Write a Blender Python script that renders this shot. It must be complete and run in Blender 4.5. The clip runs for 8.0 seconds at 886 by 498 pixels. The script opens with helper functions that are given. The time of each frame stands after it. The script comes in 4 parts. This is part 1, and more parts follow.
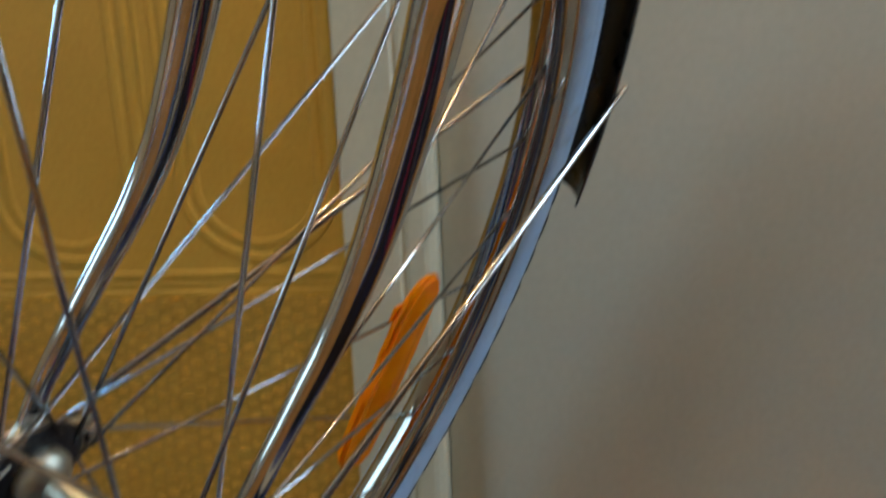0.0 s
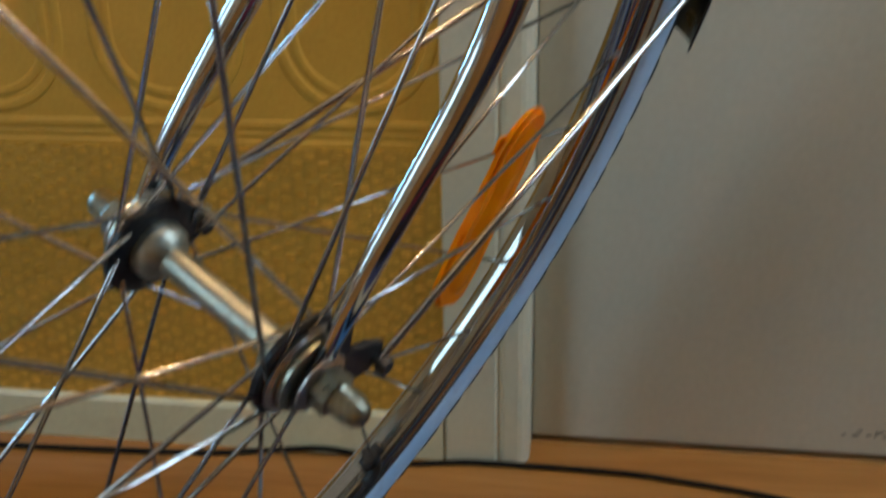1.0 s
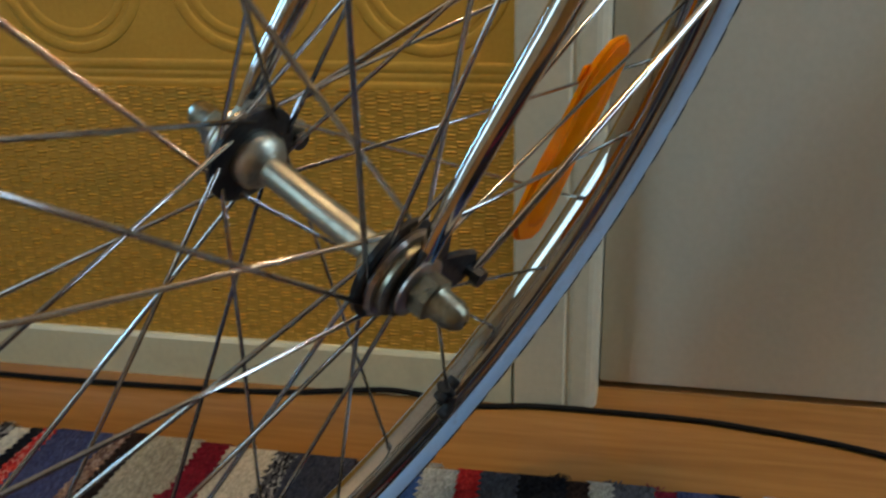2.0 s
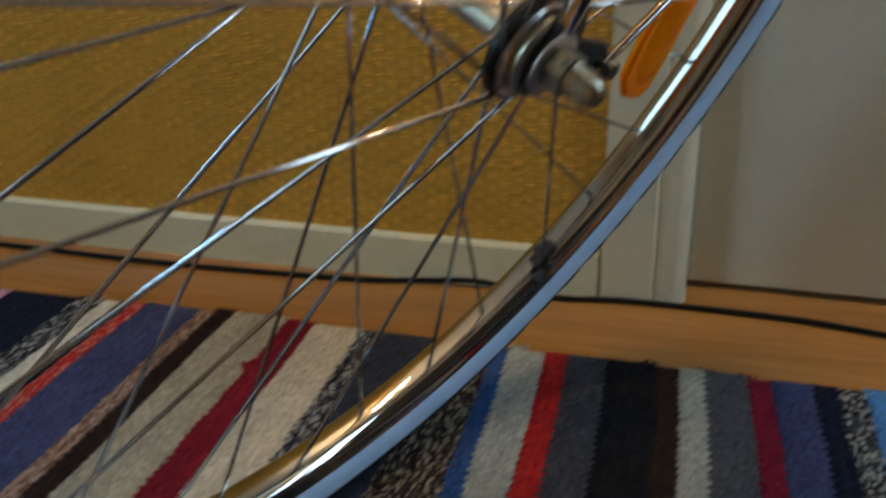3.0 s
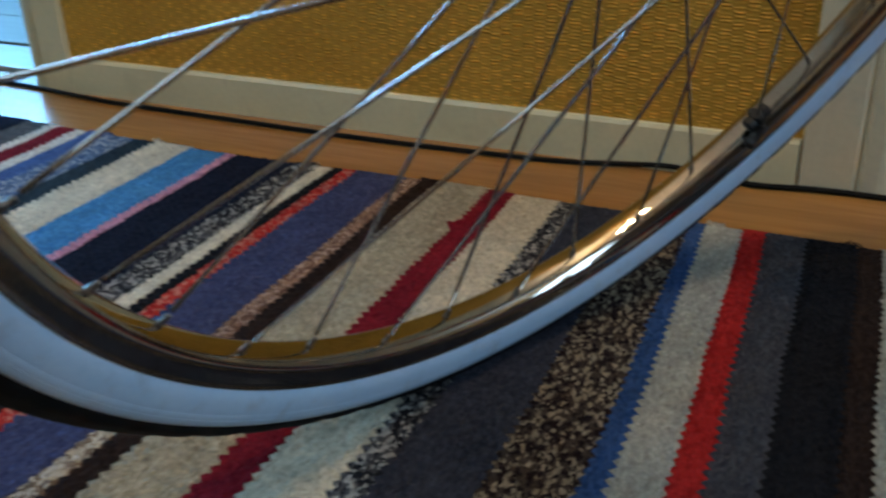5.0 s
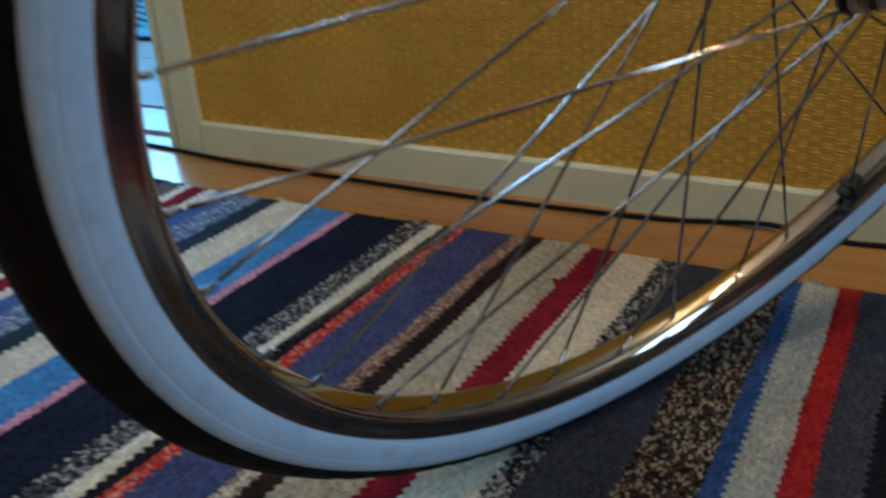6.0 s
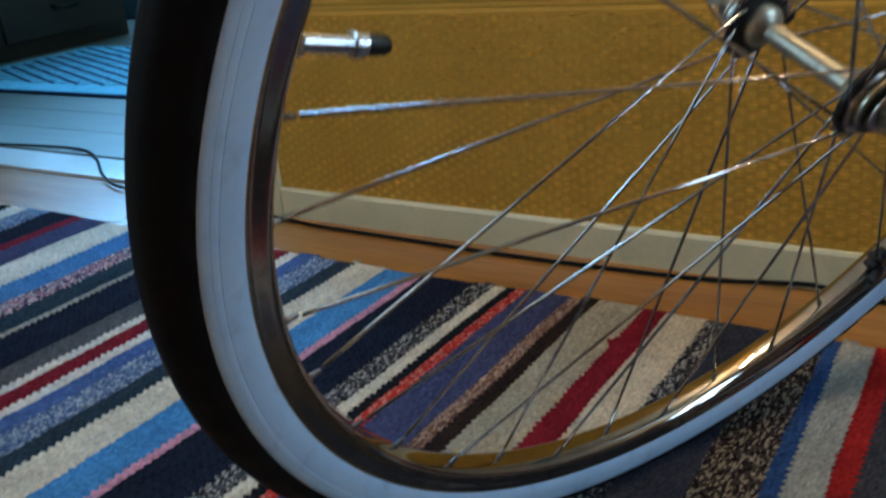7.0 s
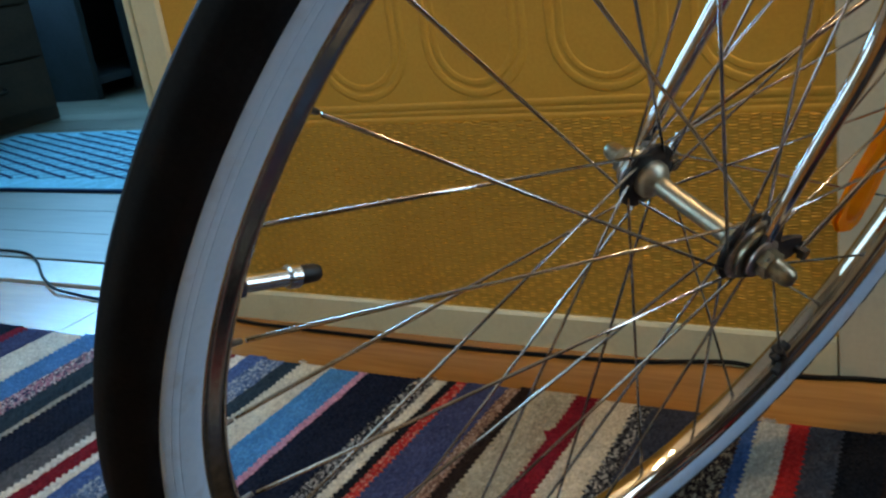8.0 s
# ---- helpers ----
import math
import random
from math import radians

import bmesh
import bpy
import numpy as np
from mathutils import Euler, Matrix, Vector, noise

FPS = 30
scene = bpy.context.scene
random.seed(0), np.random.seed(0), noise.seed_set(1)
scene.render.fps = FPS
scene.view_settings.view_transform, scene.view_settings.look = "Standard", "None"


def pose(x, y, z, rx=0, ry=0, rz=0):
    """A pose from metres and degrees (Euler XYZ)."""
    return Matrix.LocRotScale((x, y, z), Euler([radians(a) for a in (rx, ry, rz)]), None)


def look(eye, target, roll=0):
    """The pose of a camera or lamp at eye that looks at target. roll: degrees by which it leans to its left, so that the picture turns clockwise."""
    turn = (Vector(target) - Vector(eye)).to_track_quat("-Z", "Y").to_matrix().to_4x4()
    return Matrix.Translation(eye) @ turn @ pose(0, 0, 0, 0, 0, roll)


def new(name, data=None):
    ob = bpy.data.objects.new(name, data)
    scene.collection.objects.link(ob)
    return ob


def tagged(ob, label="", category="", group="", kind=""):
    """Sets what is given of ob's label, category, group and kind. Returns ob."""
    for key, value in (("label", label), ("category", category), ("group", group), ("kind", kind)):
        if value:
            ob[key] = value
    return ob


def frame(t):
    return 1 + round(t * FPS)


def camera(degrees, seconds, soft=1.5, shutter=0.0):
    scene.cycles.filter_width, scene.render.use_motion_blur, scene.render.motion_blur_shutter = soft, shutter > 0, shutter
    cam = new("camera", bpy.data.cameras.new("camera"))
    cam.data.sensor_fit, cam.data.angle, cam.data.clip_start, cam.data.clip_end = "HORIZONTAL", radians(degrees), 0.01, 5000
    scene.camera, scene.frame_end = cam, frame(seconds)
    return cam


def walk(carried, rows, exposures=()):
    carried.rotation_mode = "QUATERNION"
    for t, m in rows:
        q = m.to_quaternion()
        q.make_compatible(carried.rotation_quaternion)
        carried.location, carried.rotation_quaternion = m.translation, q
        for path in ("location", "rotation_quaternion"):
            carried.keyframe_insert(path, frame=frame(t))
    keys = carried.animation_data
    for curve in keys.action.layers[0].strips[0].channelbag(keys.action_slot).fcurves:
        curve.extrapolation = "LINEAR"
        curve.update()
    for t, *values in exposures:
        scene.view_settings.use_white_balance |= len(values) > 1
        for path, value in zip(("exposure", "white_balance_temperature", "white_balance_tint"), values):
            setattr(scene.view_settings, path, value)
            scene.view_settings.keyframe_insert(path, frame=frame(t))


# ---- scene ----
LENS = 49.76
cam = camera(LENS, 8.0, soft=2.3, shutter=0.85)


def facing(x, y, z, yaw, pitch, roll):
    """Camera pose from its place and its heading in degrees."""
    a, b = radians(yaw), radians(pitch)
    way = Vector((-math.sin(a) * math.cos(b), math.cos(a) * math.cos(b), math.sin(b)))
    return look((x, y, z), Vector((x, y, z)) + way, roll)


ROWS = [
    (0.0, 0.1368, -0.7293, 0.5096, 4.52, -14.53, -2.34),
    (0.5, 0.1339, -0.7348, 0.4875, 7.27, -17.36, -1.38),
    (0.7, 0.1256, -0.7389, 0.4753, 8.02, -17.38, -0.89),
    (1.0, 0.1159, -0.7367, 0.4598, 8.85, -19.16, -0.95),
    (1.2, 0.1130, -0.7393, 0.4512, 9.75, -20.10, -1.40),
    (2.3, 0.0952, -0.7512, 0.4260, 12.62, -21.48, -1.05),
    (2.5, 0.0916, -0.7533, 0.4088, 12.80, -22.21, -0.66),
    (3.0, 0.0781, -0.7685, 0.3761, 16.00, -23.20, -0.95),
    (3.5, 0.0705, -0.7865, 0.3461, 18.44, -24.30, -0.25),
    (4.0, 0.0667, -0.8006, 0.3354, 20.51, -26.15, -0.49),
    (4.5, 0.0646, -0.8140, 0.3312, 22.97, -26.78, -1.13),
    (5.0, 0.0578, -0.8359, 0.3354, 25.96, -26.30, -1.94),
    (5.2, 0.0582, -0.8439, 0.3410, 27.40, -25.85, -2.41),
    (6.3, 0.0800, -0.9010, 0.3925, 34.10, -22.79, -5.20),
    (6.5, 0.0878, -0.9156, 0.4050, 35.40, -22.18, -5.80),
    (7.0, 0.1088, -0.9356, 0.4315, 35.99, -21.11, -6.40),
    (7.2, 0.1200, -0.9415, 0.4455, 35.75, -20.38, -6.95),
    (7.5, 0.1279, -0.9449, 0.4717, 34.77, -19.19, -7.62),
    (7.7, 0.1338, -0.9470, 0.4965, 33.10, -18.62, -8.70),
    (8.0, 0.1382, -0.9509, 0.5062, 32.06, -18.87, -8.76),
]
walk(cam, [(t, facing(*row)) for t, *row in ROWS], exposures=[(0.0, 0.10, 6020, 10), (1.2, 0.03, 6050, 10), (2.5, -0.06, 6130, 10), (3.2, -0.07, 6020, 10), (4.0, -0.08, 5980, 10), (5.5, -0.08, 6020, 10), (6.5, -0.02, 5780, 10), (7.2, -0.02, 5860, 10), (7.6, -0.06, 5930, 10), (8.0, -0.07, 6330, 10)])

# ---- light: daylight through three windows and a warm ceiling lamp ----
world = bpy.data.worlds.new("sky")
scene.world = world
world.use_nodes = True
sky = world.node_tree.nodes.new("ShaderNodeTexSky")
sky.sky_type, sky.sun_disc = "NISHITA", False
sky.sun_elevation, sky.sun_rotation = radians(32), radians(200)
world.node_tree.links.new(sky.outputs[0], world.node_tree.nodes["Background"].inputs[0])
world.node_tree.nodes["Background"].inputs[1].default_value = 0.08


def area_lamp(name, m, width, height, watts, colour):
    data = bpy.data.lights.new(name, "AREA")
    data.shape, data.size, data.size_y, data.energy, data.color = "RECTANGLE", width, height, watts, colour
    ob = new(name, data)
    ob.matrix_world = m
    return ob


# skylight in the window openings
area_lamp("window_daylight", look((-3.72, 1.38, 1.45), (-1.0, 0.0, 0.2)), 1.92, 1.12, 215, (0.23, 0.60, 1.0))
area_lamp("window_daylight", look((-1.97, -2.06, 1.29), (0, -0.3, 0.4)), 1.04, 1.44, 19, (0.54, 0.83, 1.0))
area_lamp("window_daylight", look((1.57, -0.24, 1.14), (0, -0.5, 0.4)), 0.36, 1.74, 20, (0.60, 0.82, 1.0))
LAMP = (0.23, -0.225)
BULBS = [(0.21, -0.20, 1.82), (0.15, -0.275, 1.82), (0.33, -0.190, 1.82)]
for place in BULBS:
    bulb = bpy.data.lights.new("bulb_light", "POINT")
    bulb.energy, bulb.color, bulb.shadow_soft_size = 9.8, (1.0, 0.68, 0.37), 0.024
    new("bulb_light", bulb).location = place


# ---- materials ----
def ramp(nodes, low, high, a=0.35, b=0.65):
    r = nodes.new("ShaderNodeValToRGB")
    r.color_ramp.elements[0].position, r.color_ramp.elements[1].position = a, b
    r.color_ramp.elements[0].color, r.color_ramp.elements[1].color = (*low, 1), (*high, 1)
    return r


def surface(name, low, high, rough=0.6, metal=0.0, scale=60, fine=400, bump=0.1, stretch=(1, 1, 1), deep=0.001, rough_vary=0.12, coat=0.0, per_object=0.0, wear=None):
    """Two-scale noise between two colours, with fine relief and uneven gloss, in metres of the object."""
    mat = bpy.data.materials.new(name)
    mat.use_nodes = True
    t, n = mat.node_tree, mat.node_tree.nodes
    p = n["Principled BSDF"]
    p.inputs["Metallic"].default_value = metal
    p.inputs["Coat Weight"].default_value = coat
    p.inputs["Coat Roughness"].default_value = 0.15
    co, mp = n.new("ShaderNodeTexCoord"), n.new("ShaderNodeMapping")
    mp.inputs["Scale"].default_value = stretch
    t.links.new(co.outputs["Object"], mp.inputs["Vector"])
    big, small = n.new("ShaderNodeTexNoise"), n.new("ShaderNodeTexNoise")
    for tex, s, d in ((big, scale, 4), (small, fine, 3)):
        tex.inputs["Scale"].default_value, tex.inputs["Detail"].default_value = s, d
        t.links.new(mp.outputs[0], tex.inputs["Vector"])
    mixed = n.new("ShaderNodeMath")
    mixed.operation = "MULTIPLY_ADD"
    mixed.inputs[1].default_value = 0.4
    half = n.new("ShaderNodeMath")
    half.operation = "MULTIPLY"
    half.inputs[1].default_value = 0.6
    t.links.new(big.outputs[0], half.inputs[0])
    t.links.new(small.outputs[0], mixed.inputs[0])
    t.links.new(half.outputs[0], mixed.inputs[2])
    r = ramp(n, low, high, 0.38, 0.62)
    t.links.new(mixed.outputs[0], r.inputs[0])
    colour = r.outputs[0]
    if per_object:
        info, hue = n.new("ShaderNodeObjectInfo"), n.new("ShaderNodeHueSaturation")
        span = n.new("ShaderNodeMapRange")
        span.inputs[3].default_value, span.inputs[4].default_value = 1 - per_object, 1 + per_object
        t.links.new(info.outputs["Random"], span.inputs[0])
        t.links.new(span.outputs[0], hue.inputs["Value"])
        t.links.new(colour, hue.inputs["Color"])
        colour = hue.outputs[0]
    if wear:
        spots, cut, mix = n.new("ShaderNodeTexNoise"), n.new("ShaderNodeMapRange"), n.new("ShaderNodeMix")
        spots.inputs["Scale"].default_value, spots.inputs["Detail"].default_value = wear[1], 6
        t.links.new(co.outputs["Object"], spots.inputs["Vector"])
        cut.inputs[1].default_value, cut.inputs[2].default_value, cut.inputs[4].default_value = 0.56, 0.72, wear[2]
        t.links.new(spots.outputs[0], cut.inputs[0])
        mix.data_type = "RGBA"
        t.links.new(cut.outputs[0], mix.inputs[0])
        t.links.new(colour, mix.inputs[6])
        mix.inputs[7].default_value = (*wear[0], 1)
        colour = mix.outputs[2]
    t.links.new(colour, p.inputs["Base Color"])
    gloss = n.new("ShaderNodeMapRange")
    gloss.inputs[3].default_value, gloss.inputs[4].default_value = max(0.02, rough - rough_vary), min(1, rough + rough_vary)
    t.links.new(big.outputs[0], gloss.inputs[0])
    t.links.new(gloss.outputs[0], p.inputs["Roughness"])
    if bump:
        b = n.new("ShaderNodeBump")
        b.inputs["Strength"].default_value, b.inputs["Distance"].default_value = bump, deep
        t.links.new(small.outputs[0], b.inputs["Height"])
        t.links.new(b.outputs[0], p.inputs["Normal"])
    return mat


def woven_wallpaper(name, low, high, rough, column=0.0112, pitch=0.0036, bundle=0.0126):
    """Embossed basket weave: bundles of two or three short flat strands in columns, each column half a bundle lower than the next."""
    mat = surface(name, low, high, rough, scale=9, fine=300, bump=0.0, rough_vary=0.06)
    t, n = mat.node_tree, mat.node_tree.nodes

    def calc(op, x, y=0.0, z=0.0):
        node = n.new("ShaderNodeMath")
        node.operation = op
        for k, v in enumerate((x, y, z)):
            if isinstance(v, (int, float)):
                node.inputs[k].default_value = v
            else:
                t.links.new(v, node.inputs[k])
        return node.outputs[0]

    co, warp, axes = n.new("ShaderNodeTexCoord"), n.new("ShaderNodeTexNoise"), n.new("ShaderNodeSeparateXYZ")
    warp.inputs["Scale"].default_value, warp.inputs["Detail"].default_value = 55, 2
    t.links.new(co.outputs["Object"], warp.inputs["Vector"])
    t.links.new(co.outputs["Object"], axes.inputs[0])
    shake = n.new("ShaderNodeSeparateColor")
    t.links.new(warp.outputs["Color"], shake.inputs[0])
    x = calc("DIVIDE", calc("MULTIPLY_ADD", shake.outputs[0], 0.006, axes.outputs[0]), column)
    z = calc("MULTIPLY_ADD", shake.outputs[1], 0.004, axes.outputs[2])
    patch = n.new("ShaderNodeTexNoise")
    patch.inputs["Scale"].default_value, patch.inputs["Detail"].default_value = 120, 3
    t.links.new(co.outputs["Object"], patch.inputs["Vector"])
    odd = calc("MULTIPLY", calc("MODULO", calc("ABSOLUTE", calc("FLOOR", x)), 2.0), 0.5)
    dx = calc("MULTIPLY", calc("SUBTRACT", calc("FRACT", x), 0.5), 2.0)
    lens = calc("SUBTRACT", 1.0, calc("POWER", calc("ABSOLUTE", dx), 3.0))
    dash = calc("MULTIPLY_ADD", calc("COSINE", calc("MULTIPLY", calc("ADD", calc("DIVIDE", z, pitch), odd), 2 * math.pi)), 0.5, 0.5)
    block = calc("MULTIPLY_ADD", calc("COSINE", calc("MULTIPLY", calc("ADD", calc("DIVIDE", z, bundle), odd), 2 * math.pi)), 0.52, 0.60)
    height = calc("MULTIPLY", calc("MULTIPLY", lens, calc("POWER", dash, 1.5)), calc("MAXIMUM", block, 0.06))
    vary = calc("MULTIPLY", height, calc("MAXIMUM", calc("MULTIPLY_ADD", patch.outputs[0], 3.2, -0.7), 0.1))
    b = n.new("ShaderNodeBump")
    b.inputs["Strength"].default_value, b.inputs["Distance"].default_value = 1.0, 0.0022
    t.links.new(vary, b.inputs["Height"])
    p = n["Principled BSDF"]
    t.links.new(b.outputs[0], p.inputs["Normal"])
    # lamp light on raised strands and shade between them are put into the colour
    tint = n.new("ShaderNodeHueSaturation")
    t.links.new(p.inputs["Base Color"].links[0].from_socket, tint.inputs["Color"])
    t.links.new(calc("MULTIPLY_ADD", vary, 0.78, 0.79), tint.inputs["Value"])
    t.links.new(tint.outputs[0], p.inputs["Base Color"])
    return mat


def rag_weave(name, colours, rough=0.95):
    """Cotton rags: blotches of the given two to three colours, with fluffy thread relief."""
    mat = bpy.data.materials.new(name)
    mat.use_nodes = True
    t, n = mat.node_tree, mat.node_tree.nodes
    p = n["Principled BSDF"]
    p.inputs["Roughness"].default_value = rough
    p.inputs["Specular IOR Level"].default_value = 0.08
    co, mp = n.new("ShaderNodeTexCoord"), n.new("ShaderNodeMapping")
    mp.inputs["Scale"].default_value = (1.0, 0.55, 1.0)
    t.links.new(co.outputs["Object"], mp.inputs[0])
    speck = n.new("ShaderNodeTexVoronoi")
    speck.inputs["Scale"].default_value = 470 if len(colours) > 2 else 420
    blotch = n.new("ShaderNodeTexNoise")
    blotch.inputs["Scale"].default_value, blotch.inputs["Detail"].default_value = 45, 3
    for tex in (speck, blotch):
        t.links.new(mp.outputs[0], tex.inputs["Vector"])
    lumps, fluff = n.new("ShaderNodeTexVoronoi"), n.new("ShaderNodeTexNoise")
    lumps.inputs["Scale"].default_value = 260
    fluff.inputs["Scale"].default_value, fluff.inputs["Detail"].default_value, fluff.inputs["Roughness"].default_value = 330, 5, 0.7
    for tex in (lumps, fluff):
        t.links.new(mp.outputs[0], tex.inputs["Vector"])
    bw = n.new("ShaderNodeRGBToBW")
    t.links.new(speck.outputs["Color"], bw.inputs[0])
    r = n.new("ShaderNodeValToRGB")
    r.color_ramp.interpolation = "CONSTANT" if len(colours) > 2 else "LINEAR"
    r.color_ramp.elements[0].color = (*colours[0], 1)
    r.color_ramp.elements[1].color = (*colours[-1], 1)
    r.color_ramp.elements[1].position = 0.66 if len(colours) > 2 else 0.85
    if len(colours) > 2:
        mid = r.color_ramp.elements.new(0.42)
        mid.color = (*colours[1], 1)
    t.links.new(bw.outputs[0], r.inputs[0])
    hue, span = n.new("ShaderNodeHueSaturation"), n.new("ShaderNodeMapRange")
    span.inputs[1].default_value, span.inputs[2].default_value = 0.3, 0.7
    span.inputs[3].default_value, span.inputs[4].default_value = 0.86, 1.1
    t.links.new(blotch.outputs[0], span.inputs[0])
    lint, both = n.new("ShaderNodeMapRange"), n.new("ShaderNodeMath")
    lint.inputs[1].default_value, lint.inputs[2].default_value = 0.32, 0.68
    lint.inputs[3].default_value, lint.inputs[4].default_value = 0.66, 1.30
    both.operation = "MULTIPLY"
    t.links.new(fluff.outputs[0], lint.inputs[0])
    t.links.new(span.outputs[0], both.inputs[0])
    t.links.new(lint.outputs[0], both.inputs[1])
    t.links.new(both.outputs[0], hue.inputs["Value"])
    t.links.new(r.outputs[0], hue.inputs["Color"])
    t.links.new(hue.outputs[0], p.inputs["Base Color"])
    b = n.new("ShaderNodeBump")
    b.inputs["Strength"].default_value, b.inputs["Distance"].default_value = 0.9, 0.0026
    pile = n.new("ShaderNodeMath")
    pile.operation = "SUBTRACT"
    t.links.new(fluff.outputs[0], pile.inputs[0])
    t.links.new(lumps.outputs["Distance"], pile.inputs[1])
    t.links.new(pile.outputs[0], b.inputs["Height"])
    t.links.new(b.outputs[0], p.inputs["Normal"])
    return mat


CHROME = surface("chrome", (0.54, 0.53, 0.50), (0.64, 0.63, 0.60), 0.085, 1.0, 40, 500, 0.015, rough_vary=0.03, wear=((0.30, 0.24, 0.18), 220, 0.35))
RIM_CHROME = surface("aged rim chrome", (0.34, 0.32, 0.285), (0.43, 0.41, 0.365), 0.05, 1.0, 40, 500, 0.0, rough_vary=0.015, wear=((0.30, 0.25, 0.19), 160, 0.3))
RIM_SIDE = surface("dull rim side chrome", (0.38, 0.36, 0.33), (0.48, 0.46, 0.42), 0.15, 1.0, 40, 500, 0.03, rough_vary=0.05, wear=((0.20, 0.15, 0.11), 120, 0.5))
VALVE_PLATE = surface("nickel plated brass", (0.52, 0.56, 0.60), (0.64, 0.68, 0.72), 0.17, 1.0, 60, 600, 0.03, rough_vary=0.06)
SPOKE_STEEL = surface("galvanised spoke steel", (0.37, 0.345, 0.32), (0.50, 0.48, 0.455), 0.085, 1.0, 70, 700, 0.03, rough_vary=0.035, wear=((0.30, 0.25, 0.20), 60, 0.4))
NUT_STEEL = surface("dark worn nut steel", (0.27, 0.25, 0.18), (0.42, 0.39, 0.30), 0.32, 1.0, 90, 600, 0.1, wear=((0.05, 0.04, 0.035), 160, 0.6))
NIPPLE_STEEL = surface("tarnished nipple brass", (0.10, 0.09, 0.08), (0.18, 0.16, 0.14), 0.35, 0.9, 90, 700, 0.05)
DULL_STEEL = surface("dull steel", (0.40, 0.38, 0.30), (0.53, 0.51, 0.41), 0.40, 1.0, 60, 600, 0.06, wear=((0.18, 0.14, 0.10), 150, 0.5))
GREASY = surface("greasy black steel", (0.010, 0.010, 0.012), (0.035, 0.033, 0.032), 0.42, 0.3, 90, 500, 0.35, deep=0.0006)
WORN_RING = surface("worn bare steel ring", (0.46, 0.43, 0.40), (0.64, 0.60, 0.56), 0.34, 1.0, 120, 600, 0.1, wear=((0.03, 0.03, 0.03), 140, 0.6))
RUBBER = surface("black tyre rubber", (0.004, 0.004, 0.005), (0.009, 0.009, 0.010), 0.75, 0, 50, 500, 0.25, deep=0.0004)
RUBBER.node_tree.nodes["Principled BSDF"].inputs["Specular IOR Level"].default_value = 0.11
WHITE_RUBBER = surface("bluish white tyre rubber", (0.45, 0.64, 0.87), (0.52, 0.70, 0.92), 0.42, 0, 30, 350, 0.08, deep=0.0003, wear=((0.26, 0.29, 0.36), 70, 0.35))
GUARD_BLACK = surface("black enamel", (0.012, 0.011, 0.010), (0.03, 0.026, 0.022), 0.3, 0, 60, 400, 0.08, wear=((0.06, 0.045, 0.03), 120, 0.5))
BLACK_PLASTIC = surface("black plastic", (0.005, 0.005, 0.005), (0.011, 0.010, 0.010), 0.5, 0, 80, 600, 0.1)
AMBER = surface("amber reflector plastic", (0.90, 0.190, 0.0), (0.97, 0.26, 0.0), 0.22, 0, 60, 700, 0.2, deep=0.0005)
AMBER.node_tree.nodes["Principled BSDF"].inputs["Specular IOR Level"].default_value = 0.06
AMBER.node_tree.nodes["Principled BSDF"].inputs["Subsurface Weight"].default_value = 0.25
WALL_SMOOTH = surface("ochre embossed wallpaper", (0.56, 0.296, 0.034), (0.64, 0.354, 0.046), 0.5, 0, 7, 240, 0.05, rough_vary=0.06)
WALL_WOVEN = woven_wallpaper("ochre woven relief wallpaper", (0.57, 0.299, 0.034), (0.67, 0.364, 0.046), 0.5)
for paper_paint in (WALL_SMOOTH, WALL_WOVEN):
    paper_paint.node_tree.nodes["Principled BSDF"].inputs["Specular IOR Level"].default_value = 0.22
CREAM_PAINT = surface("old cream gloss paint", (0.60, 0.56, 0.36), (0.67, 0.63, 0.42), 0.35, 0, 6, 180, 0.05, deep=0.0006, rough_vary=0.08, wear=((0.48, 0.43, 0.28), 30, 0.35))
WHITE_PAINT = surface("old white gloss paint", (0.57, 0.525, 0.375), (0.64, 0.59, 0.435), 0.35, 0, 6, 180, 0.05, deep=0.0006, rough_vary=0.08, wear=((0.48, 0.43, 0.34), 30, 0.35))
DOOR_PAINT = surface("white door paint", (0.62, 0.595, 0.49), (0.68, 0.655, 0.55), 0.38, 0, 3, 160, 0.05, deep=0.0006, rough_vary=0.08)
FLOOR_WOOD = surface("varnished pine floor", (0.255, 0.112, 0.026), (0.345, 0.160, 0.040), 0.24, 0, 14, 90, 0.06, (0.12, 1.6, 1), rough_vary=0.06, per_object=0.12)
THRESHOLD_WOOD = surface("worn oak threshold", (0.36, 0.18, 0.06), (0.46, 0.25, 0.09), 0.35, 0, 14, 90, 0.06, (0.12, 1.6, 1))
PALE_FLOOR = surface("pale laminate floor", (0.102, 0.098, 0.076), (0.140, 0.134, 0.103), 0.42, 0, 9, 60, 0.04, (0.15, 1.5, 1), rough_vary=0.1, per_object=0.10)
PALE_FLOOR.node_tree.nodes["Principled BSDF"].inputs["Specular IOR Level"].default_value = 0.2
PALE_WALL = surface("cream painted wall of the room", (0.62, 0.54, 0.39), (0.69, 0.61, 0.45), 0.7, 0, 4, 200, 0.08)
# next-room walls: darkness put into the colour to cut bounced light
PLAIN_WALL = surface("darkened brown wall", (0.14, 0.10, 0.07), (0.18, 0.135, 0.095), 0.7, 0, 4, 200, 0.08)
# unseen east wall: made dark to give the chrome its dark reflections
UNSEEN_DARK_WALL = surface("dark brown unseen wall", (0.035, 0.024, 0.018), (0.065, 0.045, 0.032), 0.5, 0, 6, 80, 0.08, (1, 1, 0.15))
CEILING_WHITE = surface("white ceiling paint", (0.68, 0.66, 0.62), (0.74, 0.72, 0.68), 0.8, 0, 4, 150, 0.08)
